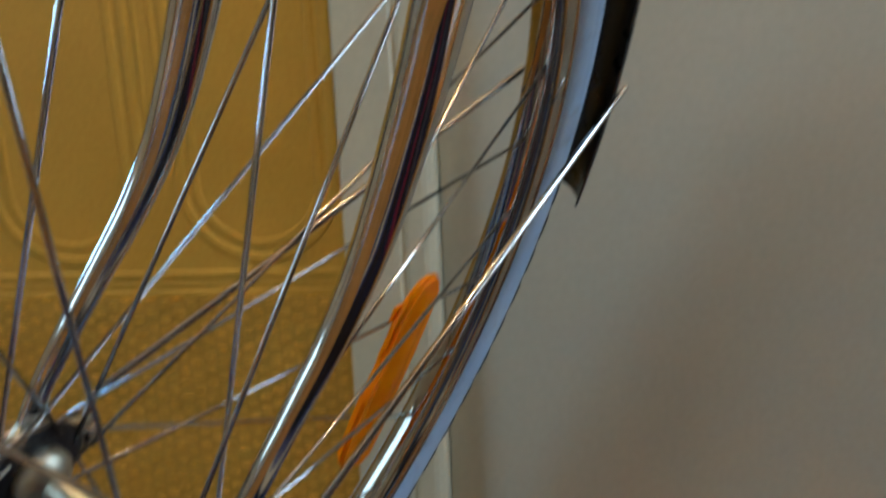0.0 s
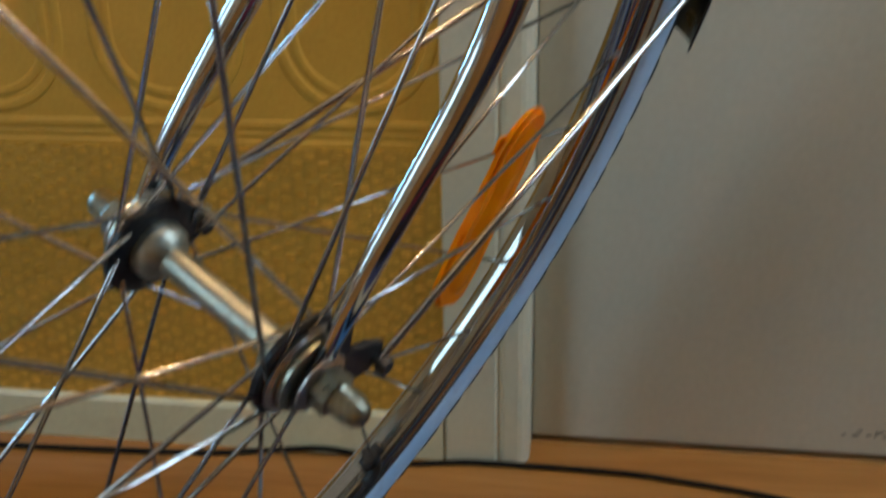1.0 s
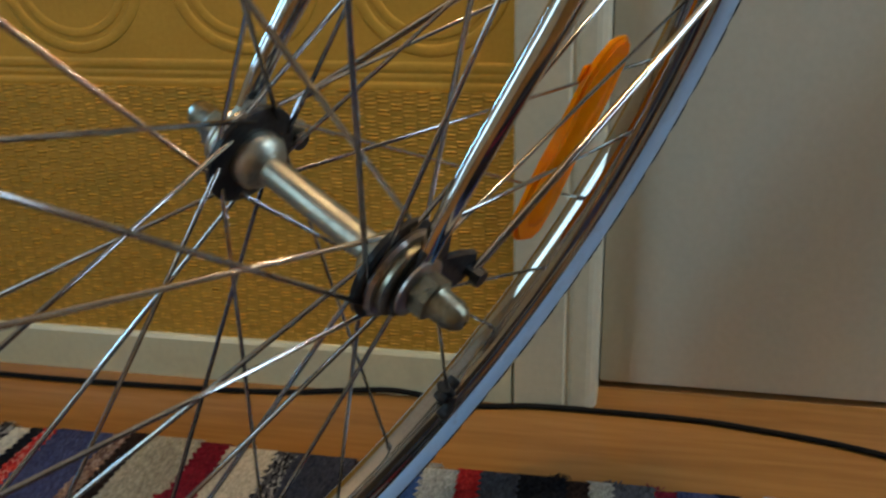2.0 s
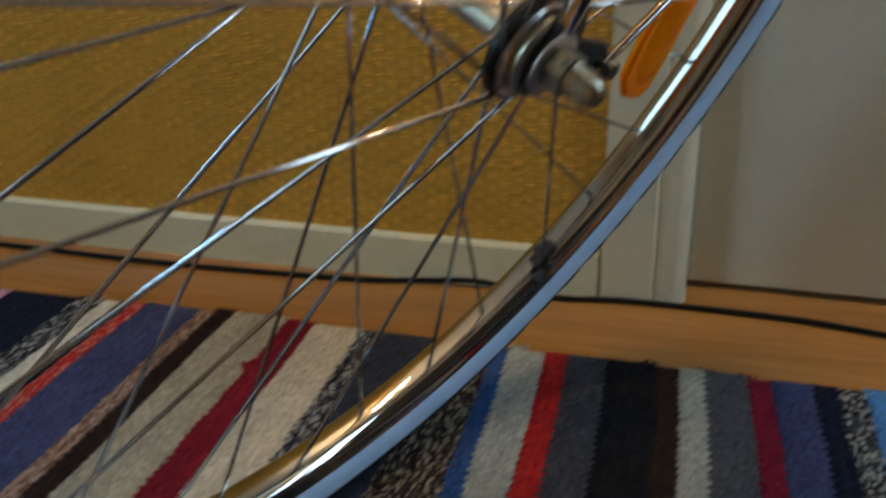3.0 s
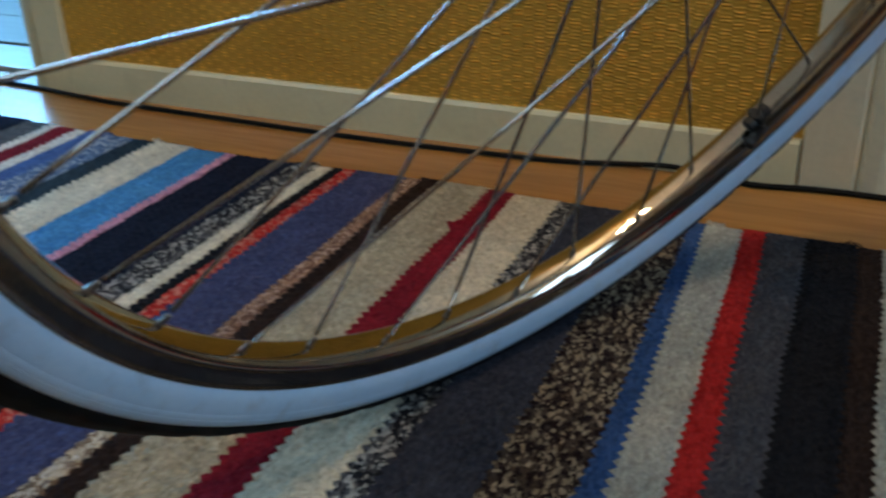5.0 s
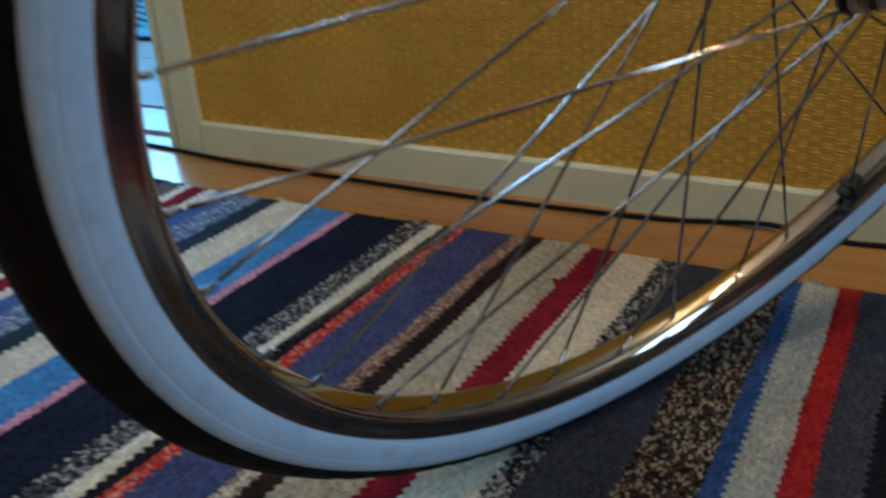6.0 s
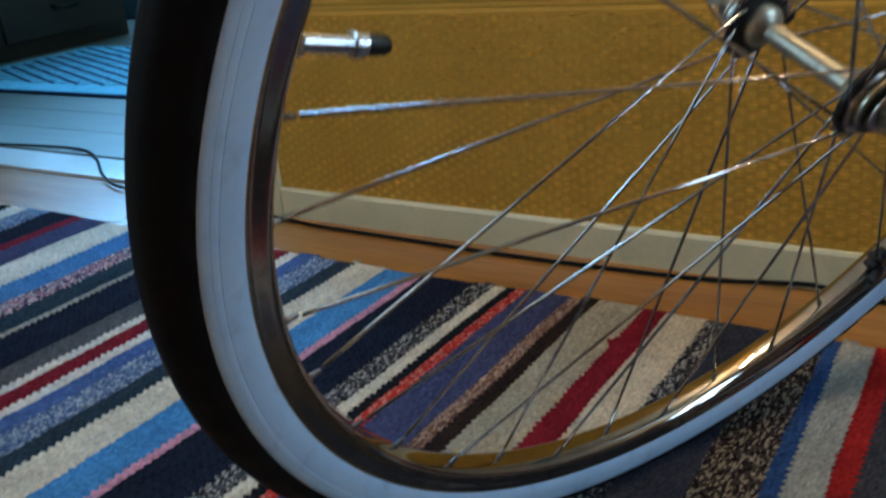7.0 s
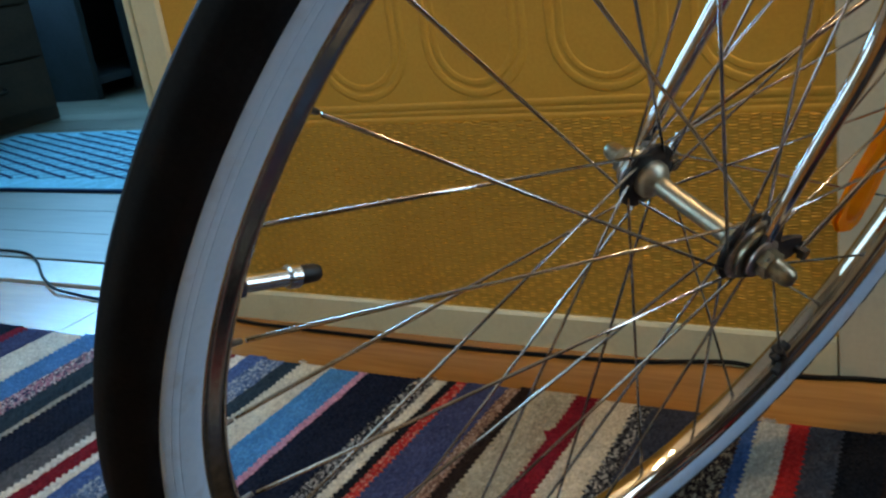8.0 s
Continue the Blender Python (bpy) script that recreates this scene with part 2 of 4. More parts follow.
CABLE_BLACK = surface("black cable rubber", (0.004, 0.004, 0.004), (0.009, 0.008, 0.007), 0.7, 0, 60, 400, 0.05)
CABLE_BLACK.node_tree.nodes["Principled BSDF"].inputs["Specular IOR Level"].default_value = 0.12
GREY_PAINT = surface("worn grey threshold paint", (0.34, 0.34, 0.32), (0.43, 0.43, 0.41), 0.32, 0, 12, 120, 0.06, rough_vary=0.08)
CHEST_WOOD = surface("brown stained wood", (0.055, 0.034, 0.024), (0.082, 0.052, 0.036), 0.6, 0, 8, 60, 0.06, (0.2, 1, 2))
DARK_WOOD = surface("dark blue-grey painted wood", (0.032, 0.041, 0.050), (0.046, 0.058, 0.070), 0.6, 0, 8, 60, 0.06)
BLUE_WOOD = surface("blue painted wood", (0.06, 0.13, 0.20), (0.09, 0.17, 0.25), 0.55, 0, 8, 60, 0.06)
DARK_METAL = surface("dark metal", (0.03, 0.028, 0.025), (0.06, 0.055, 0.05), 0.4, 0.6, 60, 300, 0.05)
BLUE_MAT = rag_weave("pale blue cotton mat", [(0.17, 0.49, 0.65), (0.31, 0.64, 0.77)])
NAVY_YARN = rag_weave("navy yarn", [(0.015, 0.03, 0.08), (0.03, 0.05, 0.12)])


# ---- building helpers ----
def mesh_of(name, bm, material, smooth=True):
    bmesh.ops.recalc_face_normals(bm, faces=bm.faces)
    data = bpy.data.meshes.new(name)
    bm.to_mesh(data)
    bm.free()
    data.materials.append(material)
    if smooth:
        for poly in data.polygons:
            poly.use_smooth = True
    return data


def part(name, bm, material, parent=None, label="", smooth=True, angle=40):
    """Links a bmesh as one mesh object, under a thing or a part where one is given."""
    data = mesh_of(name, bm, material, smooth)
    if smooth and angle:
        data.set_sharp_from_angle(angle=radians(angle))
    ob = new(name, data)
    if parent:
        ob.parent = parent
    if label:
        ob["label"] = label
    return ob


def box(bm, x0, x1, y0, y1, z0, z1, bevel=0.0, segments=2):
    """A box between the given limits, its edges rounded."""
    made = bmesh.ops.create_cube(bm, size=1)["verts"]
    bmesh.ops.transform(bm, matrix=Matrix.LocRotScale(((x0 + x1) / 2, (y0 + y1) / 2, (z0 + z1) / 2), None, (x1 - x0, y1 - y0, z1 - z0)), verts=made)
    if bevel:
        edges = list({e for v in made for e in v.link_edges})
        bmesh.ops.bevel(bm, geom=edges, offset=bevel, segments=segments, affect="EDGES", profile=0.6)
    return bm


def boxed(*limits, bevel=0.0, segments=2):
    return box(bmesh.new(), *limits, bevel=bevel, segments=segments)


def lathe(bm, profile, steps=144, closed=True, start=0.0):
    """Turns a profile of (x, r) round the local x axis."""
    rings = []
    for i in range(steps):
        a = start + 2 * math.pi * i / steps
        rings.append([bm.verts.new((u, -math.sin(a) * r, -math.cos(a) * r)) for u, r in profile])
    m = len(profile)
    for i in range(steps):
        a, b = rings[i], rings[(i + 1) % steps]
        for j in range(m if closed else m - 1):
            bm.faces.new((a[j], a[(j + 1) % m], b[(j + 1) % m], b[j]))
    return bm


def tube(bm, points, radii, sides=10, squash=(1.0, 1.0), right=None, caps=True):
    """A round or oval rod along points; radii may be one number or one a point. right: direction of the oval's first axis."""
    pts = [Vector(p) for p in points]
    if not hasattr(radii, "__len__"):
        radii = [radii] * len(pts)
    radii = [float(r) for r in radii]
    rings = []
    ref = Vector(right) if right else None
    for i, p in enumerate(pts):
        d = (pts[min(i + 1, len(pts) - 1)] - pts[max(i - 1, 0)]).normalized()
        if ref is None:
            ref = d.orthogonal()
        ref = (ref - d * ref.dot(d)).normalized()
        other = d.cross(ref)
        rings.append([bm.verts.new(p + radii[i] * (squash[0] * math.cos(a) * ref + squash[1] * math.sin(a) * other)) for a in (2 * math.pi * k / sides for k in range(sides))])
    for a, b in zip(rings, rings[1:]):
        for k in range(sides):
            bm.faces.new((a[k], a[(k + 1) % sides], b[(k + 1) % sides], b[k]))
    if caps:
        bm.faces.new(rings[0])
        bm.faces.new(rings[-1][::-1])
    return bm


def curve_points(points, per=8):
    """A smooth line through the points."""
    pts = [Vector(p) for p in points]
    pts = [2 * pts[0] - pts[1], *pts, 2 * pts[-1] - pts[-2]]
    out = []
    for a, b, c, d in zip(pts, pts[1:], pts[2:], pts[3:]):
        for k in range(per):
            s = k / per
            out.append(0.5 * (2 * b + (c - a) * s + (2 * a - 5 * b + 4 * c - d) * s * s + (3 * b - a - 3 * c + d) * s ** 3))
    return out + [pts[-2]]


def prism(bm, outline, depth, axis="y", at=0.0):
    """A flat outline of (a, b) pairs given a depth along an axis, from at to at + depth."""
    put = {"x": lambda a, b, c: (c, a, b), "y": lambda a, b, c: (a, c, b), "z": lambda a, b, c: (a, b, c)}[axis]
    front = [bm.verts.new(put(a, b, at)) for a, b in outline]
    back = [bm.verts.new(put(a, b, at + depth)) for a, b in outline]
    bm.faces.new(front)
    bm.faces.new(back[::-1])
    for i in range(len(outline)):
        j = (i + 1) % len(outline)
        bm.faces.new((front[i], back[i], back[j], front[j]))
    return bm


def thing(name, label, category, at=(0, 0, 0), kind="", group=""):
    ob = new(name)
    ob.location = at
    ob.empty_display_size = 0.1
    return tagged(ob, label, category, group, kind)


def structure(name, bm, material, label, category, smooth=False):
    return tagged(part(name, bm, material, smooth=smooth), label, category, kind="structure")


# ---- large structure ----
EAST, WEST, SOUTH, HIGH = 1.55, -1.95, -2.9, 2.45      # this room
WEST2, NORTH2 = -3.7, 3.2                              # the room behind the open doorway
PAPER = 0.008                                          # face of the wallpaper; casings and baseboard stand at y = 0
LEFT_IN, LEFT_OUT = -0.846, -0.916                     # casing of the open doorway
DOOR_L, DOOR_R = 0.074, 0.88

floor = structure("floor", boxed(WEST - 0.1, EAST + 0.1, SOUTH - 0.1, 0.13, -0.06, -0.012), FLOOR_WOOD, "orange varnished pine floor boards beside the rug", "floor")
structure("wall_north", boxed(LEFT_IN - 0.03, 0.03, PAPER, 0.13, 0, HIGH), WALL_SMOOTH, "ochre yellow wall with embossed paper between two doors", "wall")
structure("wall_north_east", boxed(DOOR_R + 0.03, EAST, PAPER, 0.13, 0, HIGH), WALL_SMOOTH, "ochre yellow wall beyond the closed door", "wall")
structure("wall_north_west", boxed(WEST, -1.86, PAPER, 0.13, 0, HIGH), WALL_SMOOTH, "ochre yellow wall beyond the open doorway", "wall")
structure("wall_over_doorway", boxed(-1.86, LEFT_IN - 0.03, PAPER, 0.13, 2.08, HIGH), WALL_SMOOTH, "yellow wall over the open doorway", "wall")
structure("wall_over_door", boxed(0.03, DOOR_R + 0.03, PAPER, 0.13, 2.08, HIGH), WALL_SMOOTH, "yellow wall over the closed door", "wall")
east = bmesh.new()
for a, e, z0, z1 in ((SOUTH, -0.43, 0, HIGH), (-0.05, 0.13, 0, HIGH), (-0.43, -0.05, 0, 0.26), (-0.43, -0.05, 2.02, HIGH)):
    box(east, EAST, EAST + 0.1, a, e, z0, z1)
structure("wall_east", east, UNSEEN_DARK_WALL, "unseen east wall with a window, darkened for chrome reflections", "wall")
west = bmesh.new()
for a, e, z0, z1 in ((SOUTH, -2.59, 0, HIGH), (-1.53, 0.0, 0, HIGH), (-2.59, -1.53, 0, 0.56), (-2.59, -1.53, 2.02, HIGH)):
    box(west, WEST - 0.1, WEST, a, e, z0, z1)
structure("wall_west", west, PALE_WALL, "plain cream painted wall with a window", "wall")
structure("wall_south", boxed(WEST - 0.1, EAST + 0.1, SOUTH - 0.1, SOUTH, 0, HIGH), PALE_WALL, "plain cream painted room wall", "wall")
structure("ceiling", boxed(WEST - 0.1, EAST + 0.1, SOUTH - 0.1, 0.13, HIGH, HIGH + 0.08), CEILING_WHITE, "plain white painted ceiling", "ceiling")

# the room behind the doorway
floor2 = structure("floor_2", boxed(WEST2 - 0.1, 0.6, 0.13, NORTH2 + 0.1, -0.06, 0.0), PALE_FLOOR, "pale laminate floor of the next room", "floor")
west2 = bmesh.new()
for a, b, c, d in ((0.0, 0.40, 0, HIGH), (2.36, NORTH2 + 0.1, 0, HIGH), (0.40, 2.36, 0, 0.88), (0.40, 2.36, 2.02, HIGH)):
    box(west2, WEST2 - 0.1, WEST2, a, b, c, d)
structure("wall_west_2", west2, PLAIN_WALL, "plain wall of the next room with a window, darkened to cut bounce", "wall")
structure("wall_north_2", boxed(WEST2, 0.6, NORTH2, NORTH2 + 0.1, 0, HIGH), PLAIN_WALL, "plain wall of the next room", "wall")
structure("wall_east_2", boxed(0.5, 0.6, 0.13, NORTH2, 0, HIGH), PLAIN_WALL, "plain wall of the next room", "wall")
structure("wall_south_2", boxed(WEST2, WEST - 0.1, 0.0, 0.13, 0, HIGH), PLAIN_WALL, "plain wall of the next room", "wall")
structure("ceiling_2", boxed(WEST2 - 0.1, 0.6, 0.13, NORTH2 + 0.1, HIGH, HIGH + 0.08), CEILING_WHITE, "plain white ceiling of the next room", "ceiling")


def window(name, m, width, height):
    """A white wooden window: outer frame, middle post and sill; m stands at the middle of the opening, looking along local y."""
    ob = thing(name, "white painted wooden window with two lights", "window", kind="structure")
    ob.matrix_world = m
    w, h = width / 2, height / 2
    for a, b, c, d, n in ((-w, -w + 0.05, -h, h, "window_frame"), (w - 0.05, w, -h, h, "window_frame"), (-w + 0.05, w - 0.05, h - 0.05, h, "window_frame"), (-w + 0.05, w - 0.05, -h, -h + 0.05, "window_frame"), (-0.03, 0.03, -h + 0.05, h - 0.05, "window_post")):
        part(n, boxed(a, b, -0.03, 0.03, c, d, bevel=0.004), WHITE_PAINT, ob)
    part("window_sill", boxed(-w, w, 0.03, 0.14, -h, -h + 0.025, bevel=0.006), WHITE_PAINT, ob)
    return ob


window("window_1", pose(EAST + 0.03, -0.24, 1.14, 0, 0, 90), 0.38, 1.76)
window("window_3", pose(WEST - 0.03, -2.06, 1.29, 0, 0, -90), 1.06, 1.46)
window("window_2", pose(WEST2 - 0.03, 1.38, 1.45, 0, 0, -90), 1.96, 1.14)

# ---- trim, doors and wallpaper relief ----
def casing(name, x0, x1, inner, label):
    """A moulded door casing: flat board, a groove and a rounded bead towards the opening (inner = +1: opening at x1)."""
    w = x1 - x0
    outline = [(0, 0.125), (0, 0.003), (0.002, 0), (0.044, 0), (0.0455, 0.0015), (0.047, 0.0040), (0.0490, 0.0042), (0.0505, 0.0022), (0.0530, 0.0016), (w - 0.010, 0.0018), (w - 0.006, 0.0035), (w - 0.002, 0.0080), (w, 0.0130), (w, 0.125)]
    pts = [((x0 + a) if inner > 0 else (x1 - a), b) for a, b in outline]
    return structure(name, prism(bmesh.new(), pts, 2.08, "z"), CREAM_PAINT if "doorway" in name else WHITE_PAINT, label, "door casing", smooth=False)


casing("trim_door_west", 0.0, DOOR_L, 1, "white painted moulded casing of the closed door")
casing("trim_doorway_east", LEFT_OUT, LEFT_IN, -1, "cream white casing of the open doorway")
casing("trim_doorway_west", -1.86, -1.79, 1, "cream white casing of the open doorway")
casing("trim_door_east", DOOR_R, DOOR_R + 0.074, -1, "white painted moulded casing of the closed door")
structure("trim_doorway_top", boxed(-1.86, LEFT_IN, 0, 0.125, 2.08, 2.15, bevel=0.004), WHITE_PAINT, "white casing over the open doorway", "door casing")
structure("trim_door_top", boxed(0, DOOR_R + 0.074, 0, 0.125, 2.08, 2.15, bevel=0.004), WHITE_PAINT, "white casing over the closed door", "door casing")

door = thing("door_1", "closed plain white painted door", "door", (DOOR_L, 0.048, 0), kind="structure")
part("leaf", boxed(0.0008, DOOR_R - DOOR_L - 0.0008, 0, 0.04, 0.0045, 2.05, bevel=0.002), DOOR_PAINT, door)
scuffs = bmesh.new()
rng = random.Random(5)
for k in range(9):
    u = 0.272 + rng.uniform(0, 0.045)
    v = 0.022 + rng.uniform(0, 0.006)
    box(scuffs, u, u + rng.uniform(0.002, 0.006), -0.0006, 0.001, v, v + rng.uniform(0.0006, 0.0014))
part("scuff_mark", scuffs, GREASY, door, "dark scuff marks near the foot of the door", smooth=False)
structure("threshold_1", boxed(DOOR_L + 0.001, DOOR_R - 0.001, 0.0465, 0.125, -0.011, -0.002, bevel=0.001), THRESHOLD_WOOD, "worn oak threshold under the closed door", "threshold")
structure("threshold_2", boxed(-1.79, LEFT_OUT, 0.047, 0.14, -0.012, 0.006, bevel=0.004, segments=3), GREY_PAINT, "grey painted threshold of the open doorway", "threshold")

base = bmesh.new()
prism(base, [(0, 0), (0, 0.040), (0.002, 0.0435), (0.006, 0.044), (0.012, 0.044), (0.012, 0)], -LEFT_IN - 0.0015, "x", LEFT_IN)
structure("baseboard", base, CREAM_PAINT, "low cream white painted baseboard under the yellow wall", "baseboard")

# the woven lower field, the ledge mouldings and the row of arches of the embossed paper
paper = thing("wallpaper", "ochre yellow embossed paper with woven dado and arches", "wallpaper", (0, PAPER, 0), kind="structure")
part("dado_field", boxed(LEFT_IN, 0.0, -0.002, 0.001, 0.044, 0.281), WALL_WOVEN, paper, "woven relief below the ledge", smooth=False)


def bead(x0, x1, z, half, proud):
    bm = bmesh.new()
    arc = [(-math.cos(a) * proud, z + math.sin(a) * half) for a in np.linspace(-math.pi / 2, math.pi / 2, 7)]
    prism(bm, arc, x1 - x0, "x", x0)
    return bm


for z, half, proud in ((0.284, 0.0040, 0.0009), (0.2925, 0.0026, 0.0005), (0.3005, 0.0044, 0.0010)):
    part("ledge_bead", bead(LEFT_IN, 0.0, z, half, proud), WALL_SMOOTH, paper)


def arch_bead(radius, half, proud, foot=0.376, top=1.2):
    """A raised line shaped like a hanging loop."""
    path = [(-radius, top), (-radius, 0.9), (-radius, 0.6), (-radius, 0.45)]
    path += [(radius * math.sin(a), foot - radius * math.cos(a)) for a in np.linspace(-math.pi / 2, math.pi / 2, 25)]
    path += [(radius, 0.45), (radius, 0.6), (radius, 0.9), (radius, top)]
    bm = bmesh.new()
    tube(bm, [(a, 0, b) for a, b in path], 1.0, 8, (half, proud), right=(1, 0, 0))
    return bm


loop_meshes = [mesh_of("arch_line", arch_bead(r, half, proud), WALL_SMOOTH) for r, half, proud in ((0.0625, 0.0048, 0.0006), (0.050, 0.0040, 0.00045))]
line_mesh = mesh_of("divider_line", tube(bmesh.new(), [(0, 0, 0.425), (0, 0, 0.435), (0, 0, 0.7), (0, 0, 1.2)], [0.2, 1, 1, 1], 8, (0.0024, 0.0006), right=(1, 0, 0)), WALL_SMOOTH)
for k in range(6):
    x = -0.068 - 0.1565 * k
    for data in loop_meshes:
        if x - 0.066 > LEFT_IN:
            ob = new("arch_line", data)
            ob.parent, ob.location = paper, (x, 0, 0)
    for dx in (-0.085, -0.072):
        if x + dx > LEFT_IN:
            ob = new("divider_line", line_mesh)
            ob.parent, ob.location = paper, (x + dx, 0, 0)

# ---- floor boards ----
board_w = 0.118
for k in range(26):
    y1 = 0.0 - k * board_w if k else 0.046
    y0 = -(k + 1) * board_w
    cuts = [WEST - 0.1, -1.1 + 0.55 * ((k * 7) % 5) / 2.5, EAST + 0.1]
    for c0, c1 in zip(cuts, cuts[1:]):
        ob = part("floor_board", boxed(c0 + 0.0004, c1 - 0.0004, y0 + 0.0004, y1 - 0.0004, -0.014, 0.0, bevel=0.0012, segments=1), FLOOR_WOOD, floor, smooth=False)
for k in range(16):
    y0 = 0.14 + 0.135 * k
    ob = part("floor_board", boxed(WEST2, 0.5, y0 + 0.0005, y0 + 0.1345, 0.0, 0.009, bevel=0.001, segments=1), PALE_FLOOR, floor2, smooth=False)

# ---- rag rug ----
CREAM, WHITE, GREY, SLATE = [(0.52, 0.465, 0.345), (0.62, 0.555, 0.42)], [(0.64, 0.64, 0.58), (0.76, 0.76, 0.69)], [(0.065, 0.068, 0.075), (0.115, 0.118, 0.125)], [(0.036, 0.044, 0.108), (0.068, 0.080, 0.175)]
INK, NAVY, BROWN = [(0.006, 0.006, 0.008), (0.014, 0.014, 0.017)], [(0.006, 0.008, 0.020), (0.014, 0.018, 0.036)], [(0.014, 0.008, 0.007), (0.030, 0.018, 0.014)]
BLUE, DEEP_BLUE, PINK = [(0.05, 0.20, 0.48), (0.09, 0.30, 0.60)], [(0.05, 0.16, 0.40), (0.09, 0.25, 0.53)], [(0.50, 0.22, 0.34), (0.64, 0.34, 0.46)]
RED, CRIMSON, MAROON = [(0.29, 0.012, 0.012), (0.38, 0.022, 0.020)], [(0.15, 0.008, 0.017), (0.21, 0.014, 0.026)], [(0.16, 0.010, 0.025), (0.22, 0.016, 0.035)]
ORANGE = [(0.42, 0.022, 0.022), (0.52, 0.05, 0.035), (0.62, 0.24, 0.18)]
SPECKLE, BEIGE_SPECKLE = [(0.014, 0.014, 0.018), (0.075, 0.075, 0.08), (0.33, 0.33, 0.31)], [(0.016, 0.009, 0.010), (0.058, 0.042, 0.032), (0.26, 0.215, 0.15)]
BEIGE, TAN, OATGREY = [(0.30, 0.27, 0.19), (0.44, 0.40, 0.30)], [(0.16, 0.09, 0.065), (0.30, 0.19, 0.13), (0.42, 0.30, 0.24)], [(0.29, 0.29, 0.255), (0.39, 0.39, 0.345)]
BLUE_SPECKLE, TEAL, PINK_WHITE = [(0.07, 0.12, 0.24), (0.16, 0.23, 0.36), (0.36, 0.43, 0.52)], [(0.015, 0.03, 0.045), (0.03, 0.05, 0.07)], [(0.05, 0.05, 0.10), (0.42, 0.20, 0.26), (0.62, 0.55, 0.55)]
IVORY = [(0.60, 0.57, 0.46), (0.70, 0.67, 0.55)]
INDIGO = [(0.020, 0.055, 0.16), (0.038, 0.085, 0.22)]
DENIM = [(0.045, 0.095, 0.26), (0.085, 0.15, 0.36)]
CHARCOAL = [(0.032, 0.033, 0.042), (0.064, 0.066, 0.078)]
STRIPES = [
    (-1.62, "navy", NAVY), (-1.56, "grey", GREY), (-1.53, "white", WHITE), (-1.49, "blue", DEEP_BLUE), (-1.44, "black", INK), (-1.41, "cream", CREAM), (-1.368, "black", INK), (-1.338, "white", WHITE), (-1.294, "grey speckled", BLUE_SPECKLE),
    (-1.24, "navy", NAVY), (-1.177, "maroon", MAROON), (-1.15, "slate", SLATE), (-1.094, "white", WHITE), (-1.023, "blue", DEEP_BLUE), (-0.966, "pink speckled", PINK_WHITE), (-0.93, "dark teal", TEAL),
    (-0.887, "pale grey", OATGREY), (-0.877, "navy", NAVY), (-0.80, "slate grey", GREY), (-0.763, "white", WHITE), (-0.749, "crimson", CRIMSON), (-0.722, "white", WHITE), (-0.706, "denim blue", DENIM), (-0.679, "blue-grey speckled", BLUE_SPECKLE),
    (-0.643, "dark teal", TEAL), (-0.616, "ivory", IVORY), (-0.569, "bright blue", BLUE), (-0.522, "pink", PINK), (-0.511, "navy", NAVY), (-0.443, "black and white speckled", SPECKLE), (-0.419, "ivory", IVORY), (-0.404, "black", BROWN), (-0.392, "orange red", ORANGE),
    (-0.379, "slate violet", SLATE), (-0.327, "tan speckled", TAN), (-0.313, "dark brown", BROWN), (-0.296, "beige", BEIGE), (-0.246, "crimson", CRIMSON), (-0.221, "cream", CREAM), (-0.179, "black and white speckled", SPECKLE), (-0.161, "dark slate", [(0.024, 0.027, 0.040), (0.048, 0.053, 0.074)]),
    (-0.111, "brown and beige speckled", BEIGE_SPECKLE), (-0.067, "dark blue", INDIGO), (-0.0545, "pale grey", OATGREY), (-0.026, "red", RED), (-0.008, "charcoal", CHARCOAL), (0.021, "black", INK), (0.058, "dark brown", BROWN), (0.075, "pale grey", OATGREY),
    (0.094, "smoky grey", [(0.052, 0.054, 0.066), (0.090, 0.093, 0.110)]), (0.125, "maroon", MAROON), (0.142, "slate", SLATE), (0.170, "navy", NAVY), (0.187, "black and white speckled", SPECKLE), (0.205, "blue", BLUE), (0.232, "navy", NAVY), (0.28, "cream", CREAM), (0.315, "slate", SLATE), (0.36, "black", INK),
    # out of view: dark stripes added so the chrome reflects something dark
    (0.405, "dark brown", BROWN), (0.435, "navy", NAVY), (0.475, "maroon", MAROON), (0.500, "black", INK), (0.545, "charcoal", CHARCOAL), (0.580, "navy", NAVY), (0.620, "dark brown", BROWN),
]
RUG_NEAR, RUG_FAR = -0.800, -0.1135
rug = thing("rag_rug", "striped cotton rag rug in many colours on pine boards", "rug", (0, 0, 0))
rug_paints = {}


def lean(x):
    """The stripes slant a little more towards the closed door."""
    return 0.012 + 0.026 / (1 + math.exp(-(x + 0.2) / 0.07)) + 0.012 * math.exp(-((x + 0.04) / 0.05) ** 2)


def wander(x, y):
    return 0.0022 * noise.noise(Vector((x * 9, y * 7, 3.1))) + 0.0010 * noise.noise(Vector((x * 40, y * 45, 8.2)))


def rug_x(x0, y):
    return x0 + lean(x0) * (RUG_FAR - y) + wander(x0, y)


def edge(x, y, i):
    """Teeth of the border between two stripes, unevenly pulled."""
    snag = -0.008 * math.exp(-((y + 0.193) / 0.006) ** 2) if abs(x + 0.246) < 0.001 else 0.0      # a pulled loop in the crimson stripe
    return snag + (0.0020 if i % 2 else -0.0020) * (1 + 0.6 * noise.noise(Vector((x * 50, y * 120, 6.0)))) + 0.0010 * noise.noise(Vector((x * 70, y * 260, 2.0)))


